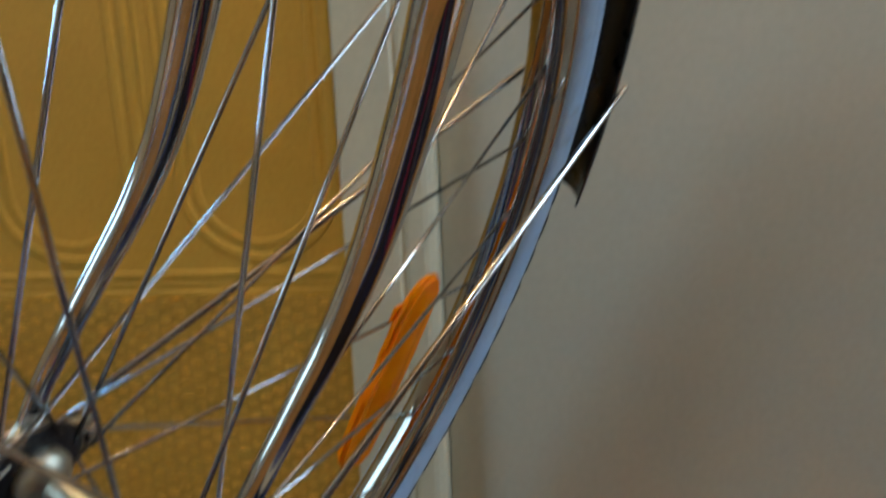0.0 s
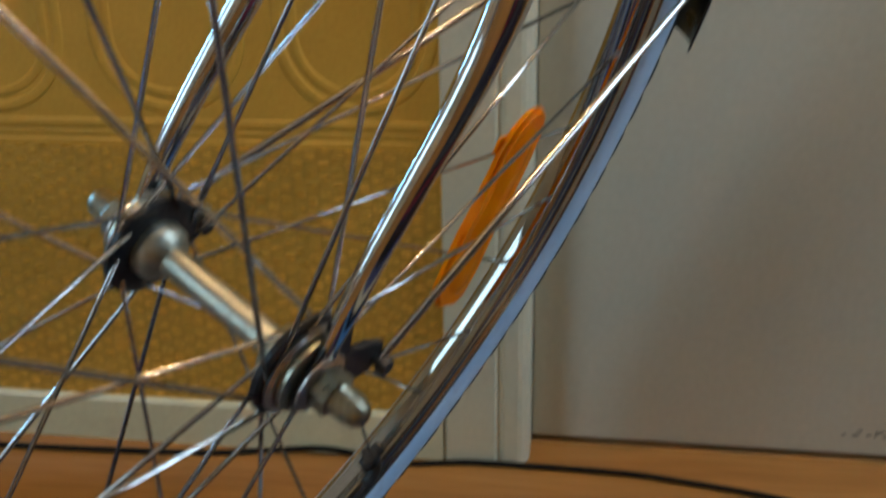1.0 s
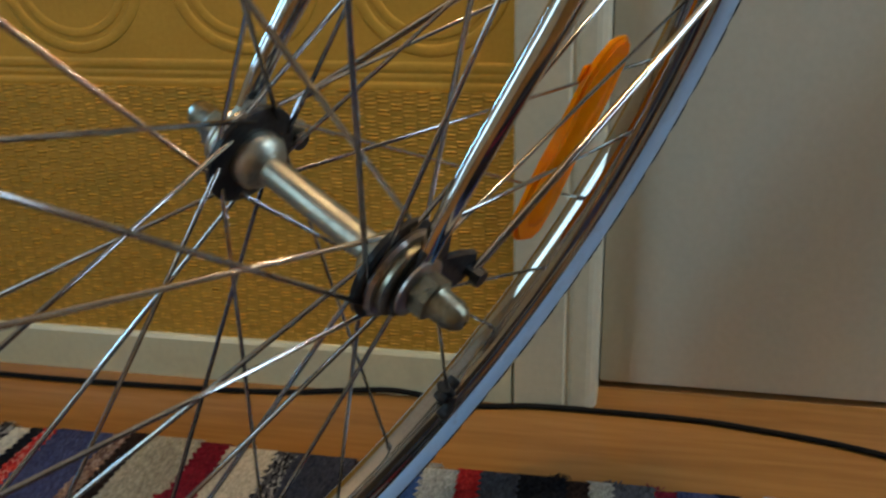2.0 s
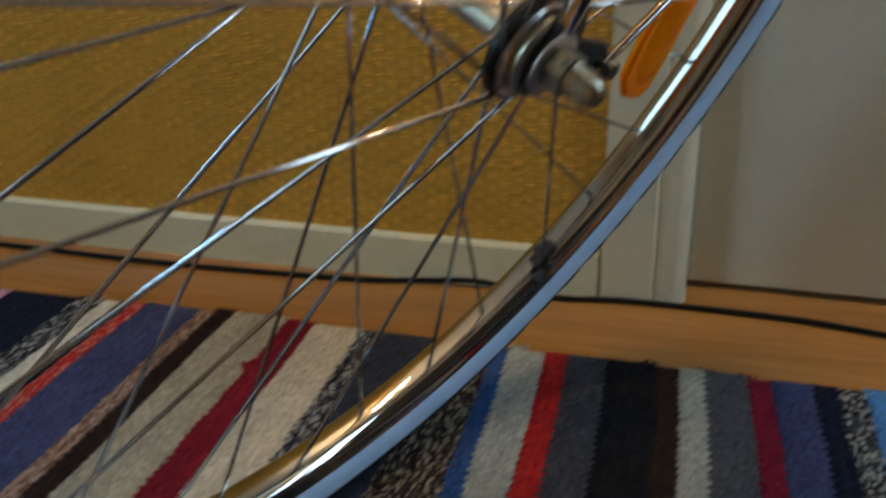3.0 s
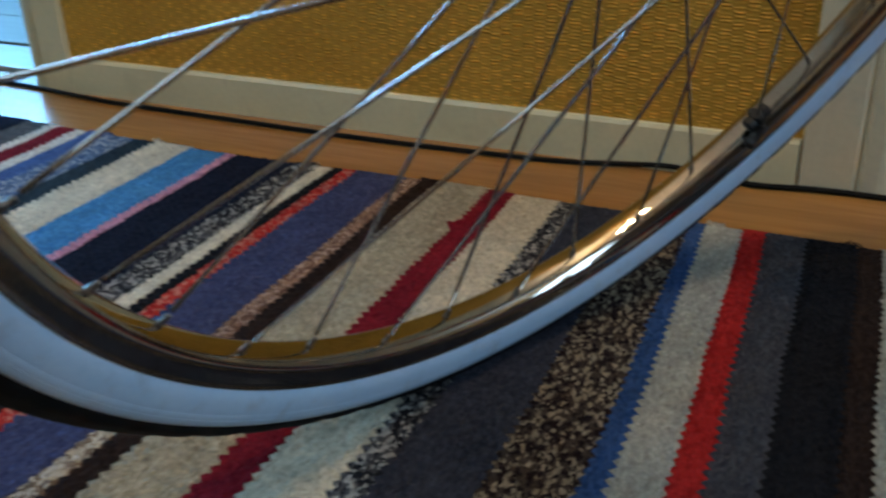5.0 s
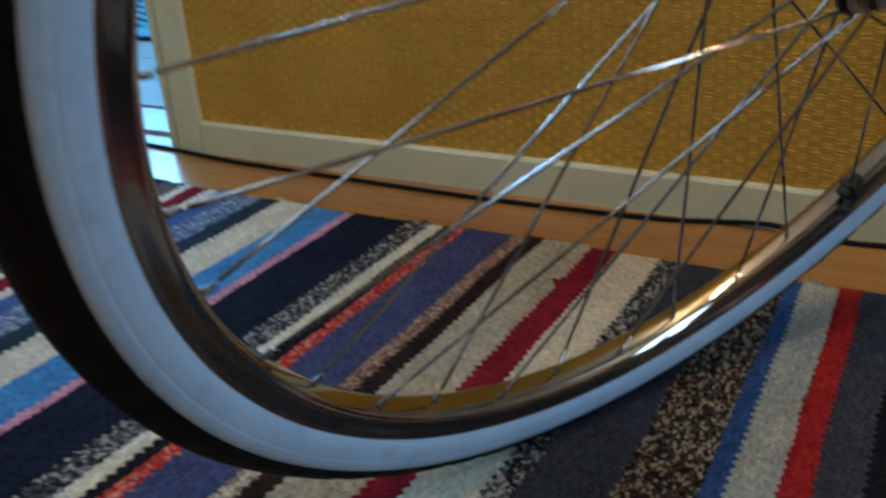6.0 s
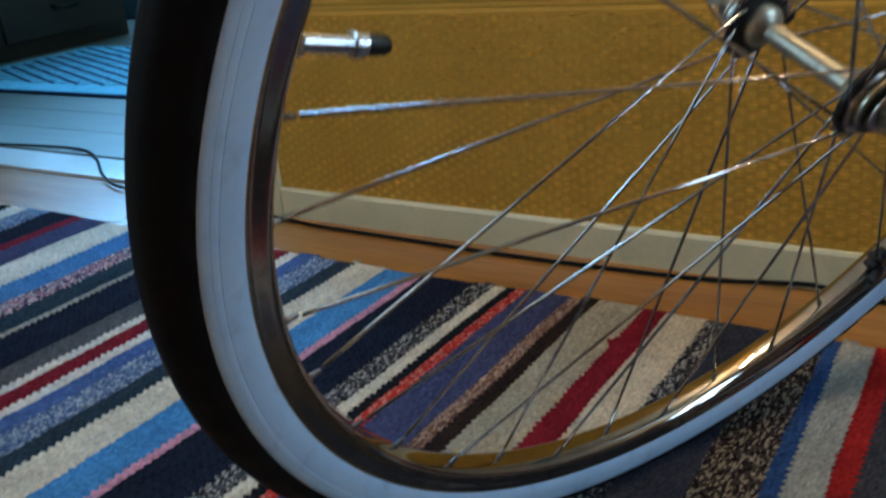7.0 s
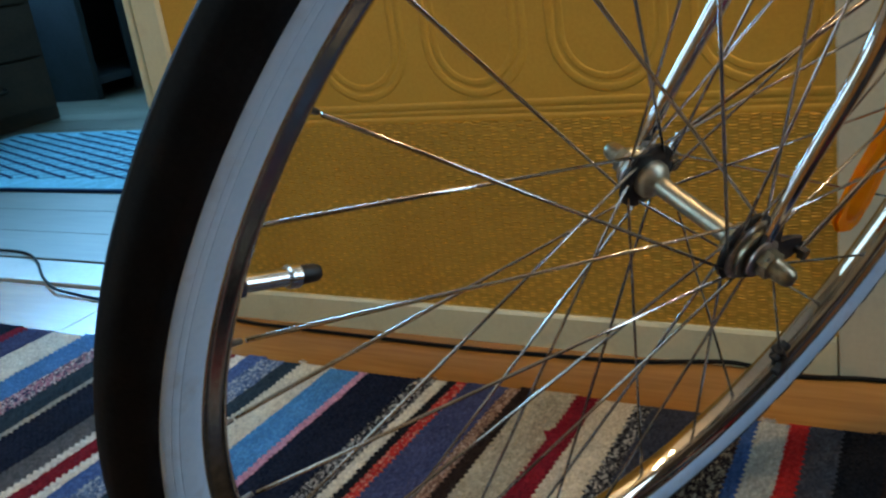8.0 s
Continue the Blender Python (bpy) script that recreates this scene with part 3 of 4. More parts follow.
def stripe_mesh(index, x0, x1, ends):
    """Ribs of weft along the stripe, each bulging between the warp threads; the two borders are toothed."""
    ribs = max(2, round((x1 - x0) / 0.0052))
    step = 0.0041
    rows = int((RUG_FAR - RUG_NEAR) / step)
    cols = ribs * 2 + 1
    verts, faces = [], []
    fringe = 0.004 * noise.noise(Vector((x0 * 31, 1.7, 0))) + ends + 0.009 * math.exp(-((x0 + 0.312) / 0.012) ** 2) - 0.004 * math.exp(-((x0 + 0.50) / 0.09) ** 2)
    for i in range(rows + 1):
        y = RUG_NEAR + (RUG_FAR + fringe - RUG_NEAR) * i / rows
        tooth0, tooth1 = (edge(x, y, i + k + index) for k, x in ((0, x0), (1, x1)))
        a, b = rug_x(x0, y) + tooth0, rug_x(x1, y) + tooth1
        for j in range(cols):
            s = j / (cols - 1)
            x = a + (b - a) * s
            crest = j % 2
            lift = 0.0 if not crest else (0.0026 if (i + j // 2) % 2 else 0.0006)
            z = 0.0062 + lift + 0.0010 * noise.noise(Vector((x * 180, y * 180, 0.5))) + 0.0012 * noise.noise(Vector((x * 12, y * 12, 4.0)))
            if i >= rows - 1 or i == 0:
                z = 0.003 if i != rows - 1 else 0.0065
            verts.append((x, y, z))
    for i in range(rows):
        for j in range(cols - 1):
            k = i * cols + j
            faces.append((k, k + 1, k + cols + 1, k + cols))
    n = len(verts)
    for x, y in ((rug_x(x0, RUG_NEAR), RUG_NEAR), (rug_x(x1, RUG_NEAR), RUG_NEAR), (rug_x(x1, RUG_FAR + fringe), RUG_FAR + fringe), (rug_x(x0, RUG_FAR + fringe), RUG_FAR + fringe)):
        verts.append((x, y, 0.0005))
    faces.append((n + 3, n + 2, n + 1, n))
    faces.append(tuple(range(rows * cols + cols - 1, rows * cols - 1, -1)) + (n + 3, n + 2))
    faces.append(tuple(range(0, cols)) + (n + 1, n))
    data = bpy.data.meshes.new("stripe")
    data.from_pydata(verts, [], faces)
    for poly in data.polygons:
        poly.use_smooth = True
    return data


rng = random.Random(11)
for i, (x0, tone, colours) in enumerate(STRIPES):
    x1 = STRIPES[i + 1][0] if i + 1 < len(STRIPES) else x0 + 0.05
    data = stripe_mesh(i, x0, x1, rng.uniform(-0.003, 0.003))
    if tone not in rug_paints:
        rug_paints[tone] = rag_weave("rag " + tone, colours)
    data.materials.append(rug_paints[tone])
    if tone == "tan speckled":      # the weaver changed to paler rags part of the way along
        data.materials.append(rag_weave("rag pale oat", [(0.20, 0.15, 0.11), (0.44, 0.39, 0.31), (0.60, 0.56, 0.47)]))
        for poly in data.polygons:
            if poly.center.y < -0.475 + 0.01 * noise.noise(Vector((poly.center.x * 300, 0, 5.0))):
                poly.material_index = 1
    ob = new("stripe", data)
    ob.parent = rug
    ob["label"] = tone + " woven stripe"


def frayed(x, count, reach):
    """A fan of thin loose thread ends lying at the edge of the rug."""
    bm = bmesh.new()
    for k in range(count):
        a = rng.uniform(-1.2, 1.2)
        p = Vector((x + rng.uniform(-0.005, 0.005), RUG_FAR - 0.004, 0.006))
        q = p + Vector((reach * 0.5 * a, reach * rng.uniform(0.3, 0.7), rng.uniform(-0.001, 0.002)))
        tube(bm, curve_points([p, q, (q.x + 0.004 * rng.uniform(-1, 1), q.y + reach * 0.35, 0.0008)], 3), 0.00032, 5)
    return bm


for x, count, reach, tone in ((-0.047, 16, 0.009, "pale grey"), (0.049, 14, 0.010, "dark brown"), (0.094, 9, 0.006, "smoky grey"), (-0.306, 12, 0.008, "dark brown"), (-0.43, 10, 0.007, "black and white speckled"), (-0.62, 9, 0.007, "ivory"), (0.125, 8, 0.006, "maroon")):
    part("loose_threads", frayed(x, count, reach), rug_paints[tone], rug, "frayed thread ends")["kind"] = "stuff"

# ---- bicycle front end: wheel, fork and guard ----
HUB = Vector((-0.0174, -0.4221, 0.3255))
AXLE = Vector((0.8253, -0.3744, -0.4228)).normalized()
BACK = Vector((-AXLE.y, AXLE.x, 0)).normalized()
UP = AXLE.cross(BACK)
bike = thing("bicycle", "old bicycle, chrome fork and white-walled tyre, standing on the rug", "bicycle")
bike.matrix_world = Matrix.Translation(HUB) @ Matrix((AXLE, BACK, UP)).transposed().to_4x4()
PHASE = radians(-12.33)
RN = 0.3022


def spot(angle, r, u=0.0):
    """A point of the wheel; the angle runs from straight down towards the front."""
    return Vector((u, -math.sin(angle) * r, -math.cos(angle) * r))


# tyre: black carcass with a fine ribbed tread, and the white side band on both faces
prof = [(0.0082, 0.3130), (0.0094, 0.3172), (0.0116, 0.3222), (0.0136, 0.3274), (0.0152, 0.3330), (0.0161, 0.3362)]
crown = []
for k in range(13):
    u = 0.0138 - 0.0276 * k / 12
    crown.append((u, 0.3534 - 0.0097 * (abs(u) / 0.0138) ** 2.6 - (0.0005 if k % 2 == 0 and 0 < k < 12 else 0)))
lug = [(0.0161, 0.3362), (0.0164, 0.3371), (0.0163, 0.3398), (0.0152, 0.3422)]      # square shoulder of the tread
tread = lug + crown + [(-u, r) for u, r in lug[::-1]]


def tread_cuts(bm):
    """Shallow cross grooves that break the shoulder ribs of the tread into blocks."""
    for i, v in enumerate(bm.verts):
        step, r = i // PROFILE_LENGTH, math.hypot(v.co.y, v.co.z)
        if abs(v.co.x) > 0.0085 and r > 0.3366 and step % 4 == 0:
            v.co.y *= 1 - 0.0012 / r
            v.co.z *= 1 - 0.0012 / r
            if abs(v.co.x) > 0.0155:
                v.co.x *= 0.95
    return bm


def settle(bm):
    """Flattens the soft tyre where it presses into the rug."""
    for v in bm.verts:
        low = 0.0045 - (HUB.z + v.co.x * AXLE.z + v.co.y * BACK.z + v.co.z * UP.z)
        if low > 0:
            v.co.z += low / UP.z
    return bm


carcass = prof[:-1] + tread + [(-u, r) for u, r in prof[-2::-1]]
PROFILE_LENGTH = len(carcass)
tyre = part("tyre", settle(tread_cuts(lathe(bmesh.new(), carcass, 312))), RUBBER, bike, "black ribbed rubber tyre")
band = [(0.0113, 0.3157), (0.0132, 0.3176), (0.0151, 0.3212), (0.0163, 0.3258), (0.0166, 0.3276), (0.01645, 0.3278), (0.0166, 0.3280), (0.0168, 0.3300), (0.01682, 0.3310), (0.01665, 0.3312), (0.01680, 0.3314), (0.0167, 0.3330), (0.0164, 0.3352), (0.0158, 0.3358), (0.0130, 0.3280), (0.0092, 0.3172)]
for side in (1, -1):
    part("white_wall", settle(lathe(bmesh.new(), [(side * u, r) for u, r in band], 216)), WHITE_RUBBER, tyre, "bluish white side band")

# rim: shallow bed towards the hub, rounded shoulders and curled edges
half = [(0.0, 0.3018), (0.003, 0.30190), (0.0056, 0.30232), (0.0078, 0.3032), (0.0094, 0.3046), (0.0106, 0.3068), (0.0110, 0.3092), (0.0111, 0.3126), (0.0114, 0.3143), (0.0121, 0.3150), (0.0123, 0.3157), (0.0119, 0.3164), (0.0094, 0.3165), (0.0082, 0.3140), (0.0078, 0.3090), (0.0056, 0.3058), (0.0, 0.3044)]
rim = part("rim", lathe(bmesh.new(), half + [(-u, r) for u, r in half[-2:0:-1]], 216), RIM_CHROME, bike, "shiny chromed steel rim")
rim.data.set_sharp_from_angle(angle=radians(70))
rim.data.materials.append(RIM_SIDE)
for poly in rim.data.polygons:
    if abs(poly.center.x) > 0.0100:
        poly.material_index = 1

# hub
hub = part("hub", lathe(bmesh.new(), [(-0.0405, 0.006), (-0.0405, 0.0118), (-0.0360, 0.0122), (-0.0320, 0.0120), (-0.0290, 0.0100), (-0.0275, 0.0066), (-0.0268, 0.0058), (0.0268, 0.0058), (0.0275, 0.0066), (0.0290, 0.0100), (0.0320, 0.0120), (0.0360, 0.0122), (0.0405, 0.0118), (0.0405, 0.006)], 40), DULL_STEEL, bike, "dull steel hub barrel")
for side in (1, -1):
    part("flange", lathe(bmesh.new(), [(side * u, r) for u, r in ((0.0368, 0.0112), (0.0370, 0.0208), (0.0376, 0.0217), (0.0398, 0.0217), (0.0404, 0.0208), (0.0408, 0.0160), (0.0416, 0.0112))], 48), GREASY, hub, "greasy black flange")
    part("dust_ring", lathe(bmesh.new(), [(side * u, r) for u, r in ((0.0408, 0.0100), (0.0410, 0.0186), (0.0426, 0.0192), (0.0440, 0.0180), (0.0442, 0.0100))], 40), WORN_RING, hub, "worn bare metal ring")
    part("cone", lathe(bmesh.new(), [(side * u, r) for u, r in ((0.0438, 0.006), (0.0438, 0.0158), (0.0468, 0.0160), (0.0476, 0.0146), (0.0478, 0.006))], 24), NUT_STEEL, hub, "dark worn steel cone")
axle = part("axle", tube(bmesh.new(), [(-0.064, 0, 0), (0.064, 0, 0)], 0.0042, 16), DULL_STEEL, bike, "steel axle")
for side in (1, -1):
    part("washer", lathe(bmesh.new(), [(side * u, r) for u, r in ((0.0505, 0.0045), (0.0505, 0.0122), (0.0516, 0.0124), (0.0522, 0.0116), (0.0522, 0.0045))], 28), WORN_RING, axle, "worn steel washer")
    nut = bmesh.new()
    tube(nut, [(side * u, 0, 0) for u in (0.0522, 0.0526, 0.0596, 0.0604)], [0.0082, 0.0088, 0.0088, 0.0080], 6)
    lathe(nut, [(side * u, r) for u, r in ((0.0602, 0.0070), (0.0615, 0.0063), (0.0675, 0.0060), (0.0708, 0.0052), (0.0728, 0.0034), (0.0735, 0.0012))], 24, closed=False)
    part("axle_nut", nut, NUT_STEEL, axle, "rounded dark steel cap nut")

# spokes: even ones to the far flange, odd ones to the near flange, each crossing three others
def spoke_bm(side, twist, inside):
    rim_end = spot(0, RN - 0.002, side * 0.0025)
    hole = spot(radians(60 * twist), 0.0180, side * (0.0372 if inside else 0.0404))
    start = rim_end + (hole - rim_end).normalized() * 0.006
    return tube(bmesh.new(), [hole + Vector((side * (0.003 if inside else -0.003), 0, 0)), hole, start], 0.00105, 8)


nipple_data = mesh_of("nipple", tube(bmesh.new(), [(0, 0, -RN - 0.001), (0, 0, -RN + 0.002), (0, 0, -RN + 0.0024), (0, 0, -RN + 0.0055), (0, 0, -RN + 0.0065)], [0.0019, 0.0017, 0.0014, 0.0013, 0.0011], 10), NIPPLE_STEEL)
spoke_data = {}
for k in range(36):
    far, twist = k % 2 == 0, {0: 1, 1: -1, 2: -1, 3: 1}[k % 4]
    key = (far, twist)
    if key not in spoke_data:
        spoke_data[key] = mesh_of("spoke", spoke_bm(-1 if far else 1, twist, twist > 0), SPOKE_STEEL)
    ob = new("spoke", spoke_data[key])
    ob.parent = bike
    turn = PHASE + radians(10 * k)
    ob.matrix_basis = Matrix.Rotation(-turn, 4, "X")
    nip = new("nipple", nipple_data)
    nip.parent, nip.location = ob, (-0.0025 if far else 0.0025, 0, 0)

# valve
va = radians(102.9)
valve = part("valve", tube(bmesh.new(), [spot(va, r) for r in (0.303, 0.286, 0.2750)], [0.0036, 0.0036, 0.0035], 16), VALVE_PLATE, bike, "plated valve stem")
part("rim_nut", tube(bmesh.new(), [spot(va, r) for r in (0.3020, 0.2995, 0.2990)], [0.0060, 0.0060, 0.0052], 6), VALVE_PLATE, valve)
part("collar_nut", tube(bmesh.new(), [spot(va, r) for r in (0.2788, 0.2783, 0.2737, 0.2731)], [0.0042, 0.0050, 0.0050, 0.0042], 14), VALVE_PLATE, valve, "knurled valve collar")
part("dust_cap", tube(bmesh.new(), [spot(va, r) for r in (0.2734, 0.2728, 0.2655, 0.2636, 0.2630)], [0.0038, 0.0041, 0.0038, 0.0031, 0.0013], 14), BLACK_PLASTIC, valve, "black plastic cap")

# clip on the spoke near the rim: two round jaws and a tail lying along the rim
ca = PHASE + radians(-30)
clip = part("spoke_clip", tube(bmesh.new(), [spot(ca, r, 0.0030) for r in (0.3000, 0.2985, 0.2890, 0.2865)], [0.0036, 0.0050, 0.0050, 0.0036], 12, (1.3, 0.9), right=(1, 0, 0)), BLACK_PLASTIC, bike, "black plastic clip on a spoke")
part("clip_screw", tube(bmesh.new(), [spot(ca + a, 0.2915, 0.004) for a in (0.010, 0.018, 0.029, 0.032)], [0.0042, 0.0048, 0.0046, 0.0030], 12), BLACK_PLASTIC, clip)
part("clip_screw", tube(bmesh.new(), [spot(ca + a, 0.2915, 0.004) for a in (-0.010, -0.020, -0.031, -0.034)], [0.0042, 0.0048, 0.0046, 0.0030], 12), BLACK_PLASTIC, clip)
part("clip_tail", tube(bmesh.new(), curve_points([spot(ca + 0.004, 0.2950, 0.008), spot(ca + 0.020, 0.2985, 0.010), spot(ca + 0.040, 0.3000, 0.0105), spot(ca + 0.054, 0.2998, 0.0100)], 4), [0.0040] * 9 + [0.0046, 0.0046, 0.0042, 0.0026], 10), BLACK_PLASTIC, clip)

# amber reflector between the rear spokes: (back, up) outline
amber = [(0.2400, 0.0345), (0.2300, 0.0325), (0.2200, 0.0230), (0.2140, 0.0085), (0.2135, -0.0060), (0.2165, -0.0140), (0.2150, -0.0230), (0.2105, -0.0440), (0.2070, -0.0620), (0.2075, -0.0900), (0.2200, -0.1045), (0.2390, -0.1110), (0.2490, -0.1060), (0.2515, -0.0850), (0.2510, -0.0530), (0.2540, -0.0250), (0.2570, -0.0030), (0.2550, 0.0200), (0.2480, 0.0310)]
bm = prism(bmesh.new(), amber, 0.006, "x", -0.0100)
bmesh.ops.bevel(bm, geom=list(bm.edges), offset=0.0022, segments=3, affect="EDGES")
reflector = part("reflector", bm, AMBER, bike, "amber plastic spoke reflector")
lens_bm = bmesh.new()
mid = (0.2330, -0.0330)
inner = [(mid[0] + 0.72 * (a - mid[0]), mid[1] + 0.86 * (b - mid[1])) for a, b in amber]
ring = [lens_bm.verts.new((-0.0045, a, b)) for a, b in inner]
crest = [lens_bm.verts.new((-0.0012, mid[0] + 0.30 * (a - mid[0]), mid[1] + 0.74 * (b - mid[1]))) for a, b in amber]
lens_bm.faces.new(crest)
for k in range(len(ring)):
    n = (k + 1) % len(ring)
    lens_bm.faces.new((ring[k], ring[n], crest[n], crest[k]))
part("lens", lens_bm, AMBER, reflector, "raised prismatic amber lens", angle=25)
for b in (0.012, -0.052):
    part("reflector_clamp", boxed(-0.0115, -0.0098, 0.214, 0.240, b - 0.005, b + 0.005, bevel=0.0006), AMBER, reflector)
# fork blades, bent forward near the axle, with flattened ends
BLADE = [(0.0488, 0.000, 0.002), (0.0486, 0.0045, 0.028), (0.0480, 0.0115, 0.053), (0.0474, 0.0208, 0.079), (0.0468, 0.0300, 0.104), (0.0462, 0.0358, 0.129), (0.0457, 0.0370, 0.153), (0.0451, 0.0356, 0.180), (0.0446, 0.0328, 0.204), (0.0440, 0.0280, 0.231), (0.0430, 0.0220, 0.280), (0.0420, 0.0160, 0.340), (0.0410, 0.0120, 0.385)]
SIZE = [0.0036, 0.0046, 0.0050, 0.0054, 0.0061, 0.0070, 0.0079, 0.0086, 0.0091, 0.0095, 0.0101, 0.0106, 0.0110]
fork = part("fork_crown", boxed(-0.050, 0.050, -0.011, 0.027, 0.372, 0.402, bevel=0.010, segments=4), CHROME, bike, "chromed fork crown")
for side in (1, -1):
    path = curve_points([(side * u, y, z) for u, y, z in BLADE], 5)
    sizes = [float(v) for v in np.interp(np.linspace(0, len(BLADE) - 1, len(path)), range(len(BLADE)), SIZE)]
    part("fork_blade", tube(bmesh.new(), path, sizes, 28, (0.88, 1.12), right=(1, 0, 0)), CHROME, fork, "curved chromed fork blade")
    tip = [(-0.011, -0.006), (-0.008, -0.012), (0.0, -0.014), (0.010, -0.013), (0.036, -0.014), (0.042, -0.008), (0.040, 0.000), (0.030, 0.003), (0.014, 0.006), (0.010, 0.024), (0.002, 0.024), (-0.008, 0.006)]
    bm = prism(bmesh.new(), tip, 0.0034, "x", side * 0.0488 - 0.0017)
    bmesh.ops.bevel(bm, geom=list(bm.edges), offset=0.0008, segments=1, affect="EDGES")
    part("dropout", bm, GREASY if side > 0 else DULL_STEEL, fork, "dark greasy fork end with an eyelet" if side > 0 else "dull steel fork end with an eyelet")
    part("eyelet_bolt", tube(bmesh.new(), [(side * u, 0.036, -0.007) for u in (0.0435, 0.0455, 0.0457, 0.0488, 0.0540, 0.0542, 0.0580)], [0.0044, 0.0044, 0.0024, 0.0024, 0.0024, 0.0042, 0.0038], 8), GREASY, fork, "black bolt")
part("steerer", tube(bmesh.new(), [(0, 0.008, 0.395), (0, 0.010, 0.48)], 0.0125, 24), CHROME, fork)

# mudguard: curved black sheet over the tyre with its rear end cut square, held by thin stays
guard_bm = bmesh.new()
section = [(0.0275 * math.sin(a), 0.351 + 0.022 * math.cos(a)) for a in np.linspace(-1.55, 1.55, 15)]
section = section + [(0.0262 * math.sin(a), 0.351 + 0.0206 * math.cos(a)) for a in np.linspace(1.55, -1.55, 15)]
rings = []
for a in np.linspace(radians(-102), radians(-215), 64):
    rings.append([guard_bm.verts.new(spot(a, r, u)) for u, r in section])
for a, b in zip(rings, rings[1:]):
    for j in range(len(section)):
        guard_bm.faces.new((a[j], a[(j + 1) % len(section)], b[(j + 1) % len(section)], b[j]))
guard_bm.faces.new(rings[0])
guard_bm.faces.new(rings[-1][::-1])
guard = part("mudguard", guard_bm, GUARD_BLACK, bike, "black enamelled mudguard")
part("stay", tube(bmesh.new(), [(0.0525, 0.036, -0.007), (0.0522, 0.045, -0.001), (0.0290, 0.318, 0.1525), (0.0283, 0.327, 0.1575)], 0.0019, 10), SPOKE_STEEL, guard, "thin steel stay")
part("stay", tube(bmesh.new(), [(-0.053, 0.036, -0.007), (-0.0525, 0.040, 0.010), (-0.0290, 0.318, 0.147), (-0.0283, 0.326, 0.151)], 0.0019, 10), SPOKE_STEEL, guard, "thin steel stay")

# ---- cable along the wall and into the next room ----
cable_path = [(0.86, -0.055, 0.0029), (0.72, -0.088, 0.0029), (0.58, -0.100, 0.0029), (0.45, -0.088, 0.0029), (0.29, -0.031, 0.0029), (0.197, -0.011, 0.0029), (0.151, -0.0055, 0.0029), (0.08, -0.0040, 0.0029), (0.02, -0.0050, 0.0029), (-0.038, -0.013, 0.0029), (-0.085, -0.0045, 0.0045), (-0.115, -0.0032, 0.0060), (-0.160, -0.008, 0.0040), (-0.218, -0.018, 0.0029), (-0.329, -0.025, 0.0029), (-0.453, -0.028, 0.0029), (-0.600, -0.025, 0.0029), (-0.745, -0.022, 0.0029), (-0.81, -0.017, 0.0029), (-0.90, -0.006, 0.0029), (-1.02, 0.002, 0.0029), (-1.12, 0.004, 0.0032), (-1.20, 0.012, 0.0045), (-1.26, 0.020, 0.0075), (-1.325, 0.050, 0.0095), (-1.37, 0.078, 0.0095), (-1.425, 0.115, 0.0105), (-1.50, 0.150, 0.0122), (-1.58, 0.158, 0.0125), (-1.68, 0.150, 0.0125), (-1.80, 0.140, 0.0125), (-1.95, 0.160, 0.0125), (-2.3, 0.2, 0.0125)]
cable = part("cable", tube(bmesh.new(), curve_points(cable_path, 6), 0.0026, 10), CABLE_BLACK)
tagged(cable, "black power cable lying along the baseboard and over the threshold", "cable")

# ---- next room: cotton mat, chest of drawers and a dark shelf unit ----
mat_ob = thing("cotton_mat", "pale blue cotton mat with navy lattice on laminate", "mat", (0, 0, 0.009))
mat_bm = bmesh.new()
box(mat_bm, -2.83, -1.2, 0.545, 1.155, 0, 0.007, bevel=0.003)
part("weave", mat_bm, BLUE_MAT, mat_ob)
lattice = bmesh.new()
for s in (1, -1):
    for k in range(26):
        c = -3.6 + 0.11 * k
        p, q = [], None
        for i in range(41):
            y = 0.63 + 0.50 * i / 40
            xx = c + (y - 0.63) * s * 2.6 + (1.2 if s < 0 else 0)
            if -2.79 < xx < -1.24:
                p.append((xx, y, 0.0072 + 0.0005 * math.sin(i * 1.3)))
        if len(p) > 2:
            tube(lattice, p, 0.006 if s < 0 else 0.003, 6, (1, 0.25), right=(0, 1, 0))
part("lattice", lattice, NAVY_YARN, mat_ob, "navy lattice lines")
part("border", boxed(-2.83, -1.2, 0.535, 0.548, 0, 0.0085, bevel=0.003), NAVY_YARN, mat_ob, "dark woven border")

chest = thing("chest_of_drawers", "brown wooden chest of drawers with dark pulls", "chest", (-2.94, 0.90, 0.009))
part("carcass", boxed(-0.5, -0.012, -0.5, 0.53, 0.0, 0.82, bevel=0.006), CHEST_WOOD, chest)
part("top", boxed(-0.52, 0.01, -0.52, 0.55, 0.82, 0.845, bevel=0.006), CHEST_WOOD, chest)
for k in range(4):
    z = 0.055 + 0.19 * k
    for y0, y1 in ((-0.485, 0.01), (0.02, 0.515)):
        drawer = part("drawer", boxed(-0.012, 0.006, y0, y1, z, z + 0.18, bevel=0.004), CHEST_WOOD, chest)
        mid = (y0 + y1) / 2
        part("pull", tube(bmesh.new(), [(0.006, mid - 0.05, z + 0.095), (0.022, mid - 0.045, z + 0.093), (0.026, mid, z + 0.088), (0.022, mid + 0.045, z + 0.093), (0.006, mid + 0.05, z + 0.095)], 0.008, 8), DARK_METAL, drawer, "dark bail pull")
shelf = thing("shelf_unit", "dark blue-grey shelf unit standing against the wall", "shelf", (-3.35, 2.0, 0.009))
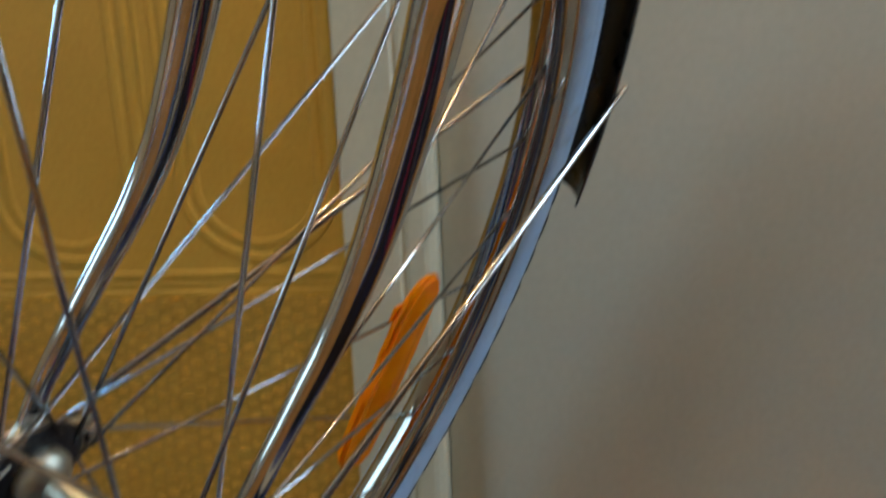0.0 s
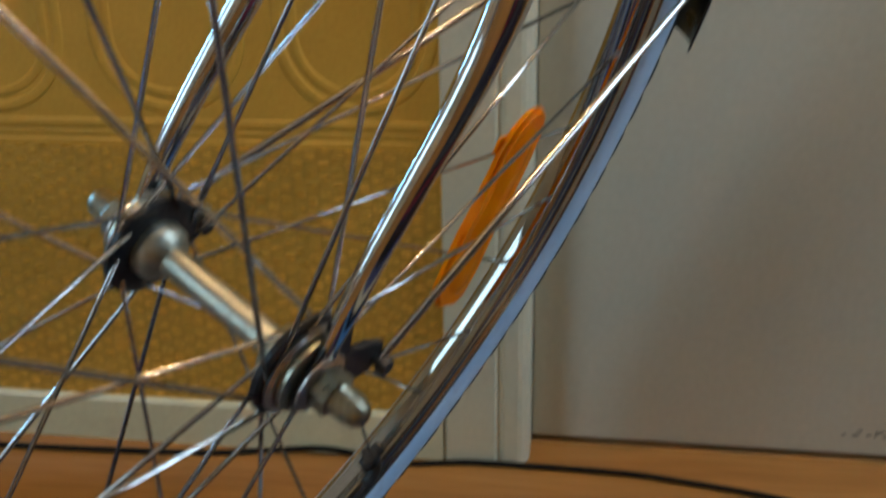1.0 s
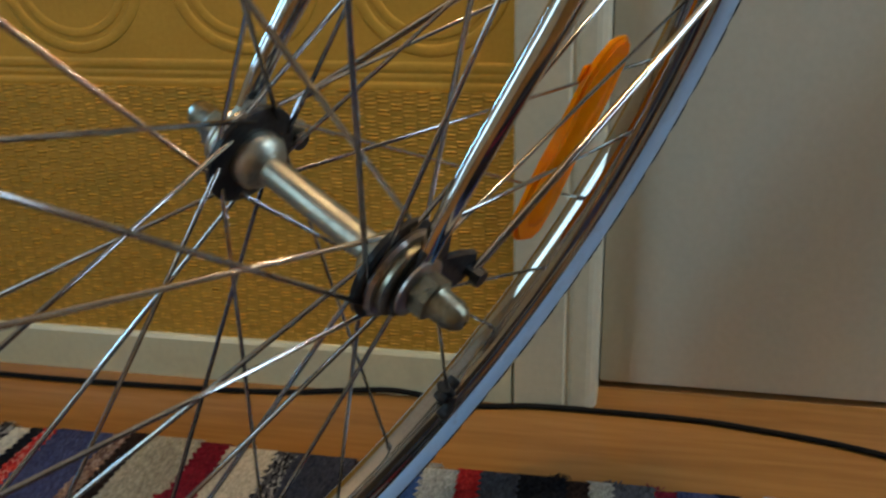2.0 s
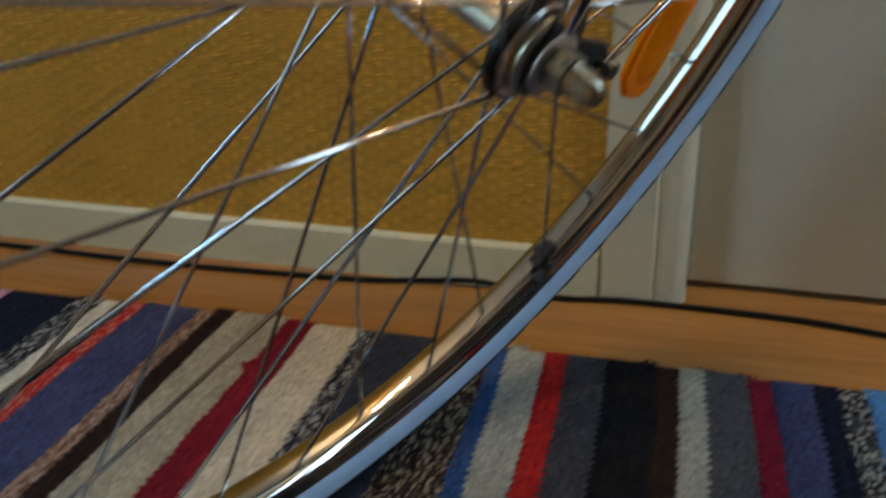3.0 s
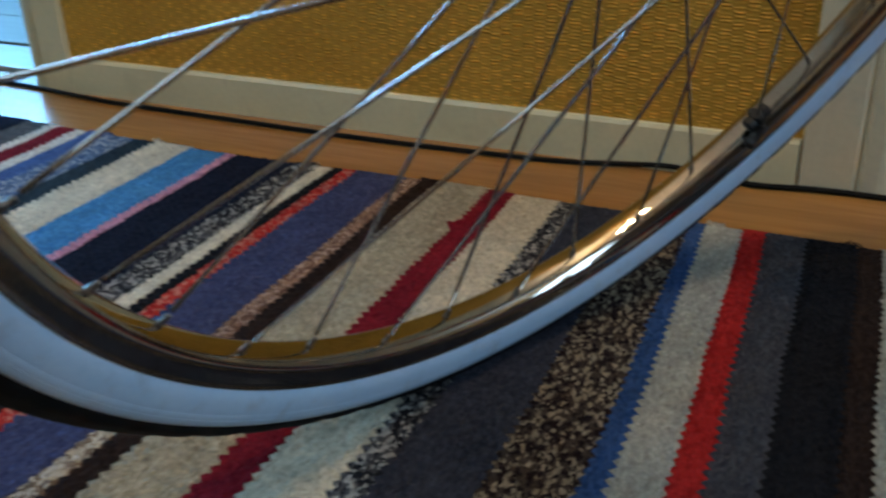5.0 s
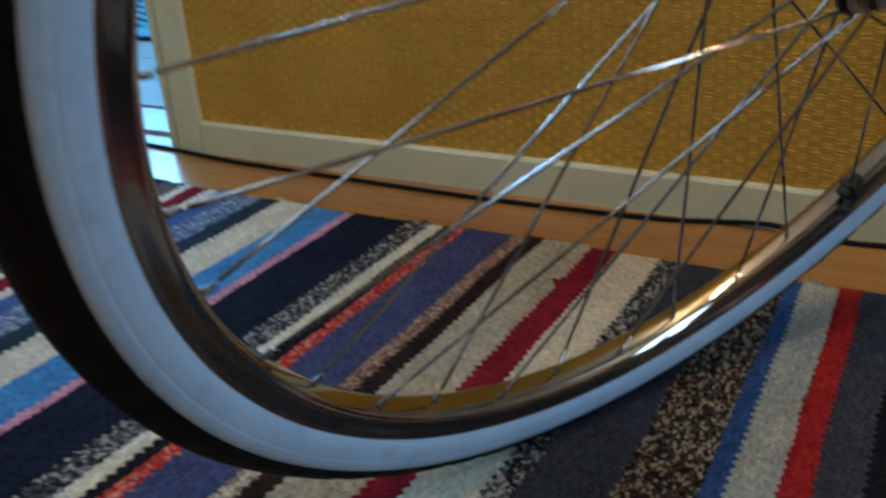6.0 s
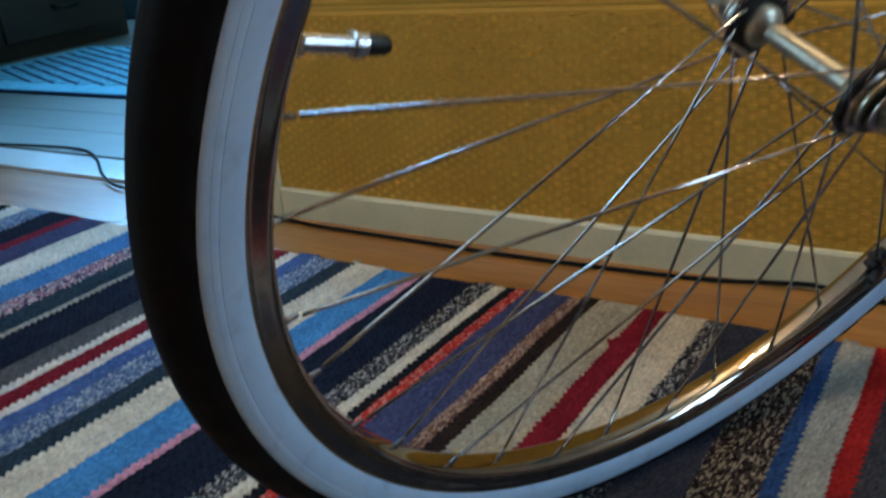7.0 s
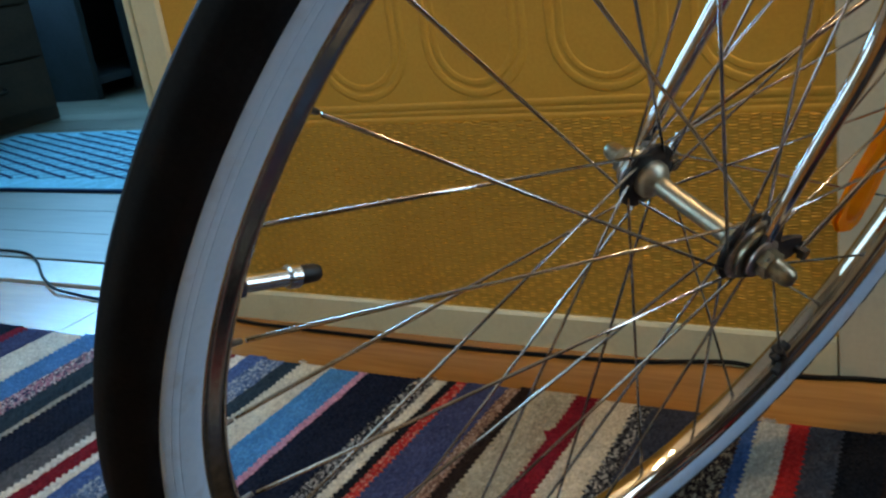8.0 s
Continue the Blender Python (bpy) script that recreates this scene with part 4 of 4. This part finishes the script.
for x0, x1, y0, y1, z0, z1, n in ((-0.3, 0.25, -0.25, -0.22, 0, 0.9, "side_panel"), (-0.3, 0.25, 0.6, 0.63, 0, 0.9, "side_panel"), (-0.3, -0.28, -0.22, 0.6, 0.06, 0.88, "back_panel"), (-0.28, 0.25, -0.22, 0.6, 0.06, 0.09, "board"), (-0.28, 0.25, -0.22, 0.6, 0.42, 0.45, "board"), (-0.28, 0.25, -0.22, 0.6, 0.62, 0.65, "board"), (-0.3, 0.25, -0.25, 0.63, 0.9, 0.93, "board")):
    part(n, boxed(x0, x1, y0, y1, z0, z1, bevel=0.003), DARK_WOOD, shelf)
part("lower_door", boxed(0.25, 0.268, 0.02, 0.58, 0.1, 0.235, bevel=0.003), BLUE_WOOD, shelf, "blue painted drawer front")
part("upper_door", boxed(0.25, 0.268, 0.02, 0.58, 0.268, 0.41, bevel=0.003), BLUE_WOOD, shelf, "blue painted drawer front")
part("post", boxed(0.25, 0.262, -0.05, -0.01, 0.0, 0.9, bevel=0.003), DARK_WOOD, shelf)

# ---- ceiling lamp of this room ----
lamp = thing("ceiling_lamp", "brass ceiling lamp with three bare bulbs", "lamp", (*LAMP, HIGH))
part("rose", lathe(bmesh.new(), [(-0.001, 0.05), (-0.02, 0.045), (-0.03, 0.012)], 32, closed=False), DULL_STEEL, lamp).matrix_basis = Matrix.Rotation(radians(-90), 4, "Y")
DROP = BULBS[0][2] - HIGH
part("stem", tube(bmesh.new(), [(0, 0, 0), (0, 0, DROP + 0.13)], 0.008, 16), DULL_STEEL, lamp)
for place in BULBS:
    p = Vector(place) - Vector((*LAMP, HIGH))
    arm = part("arm", tube(bmesh.new(), curve_points([(0, 0, DROP + 0.14), (p.x * 0.5, p.y * 0.5, DROP + 0.12), (p.x, p.y, DROP + 0.09)], 5), 0.006, 10), DULL_STEEL, lamp)
    part("socket", tube(bmesh.new(), [(p.x, p.y, DROP + 0.095), (p.x, p.y, DROP + 0.055)], 0.016, 16), DULL_STEEL, arm)
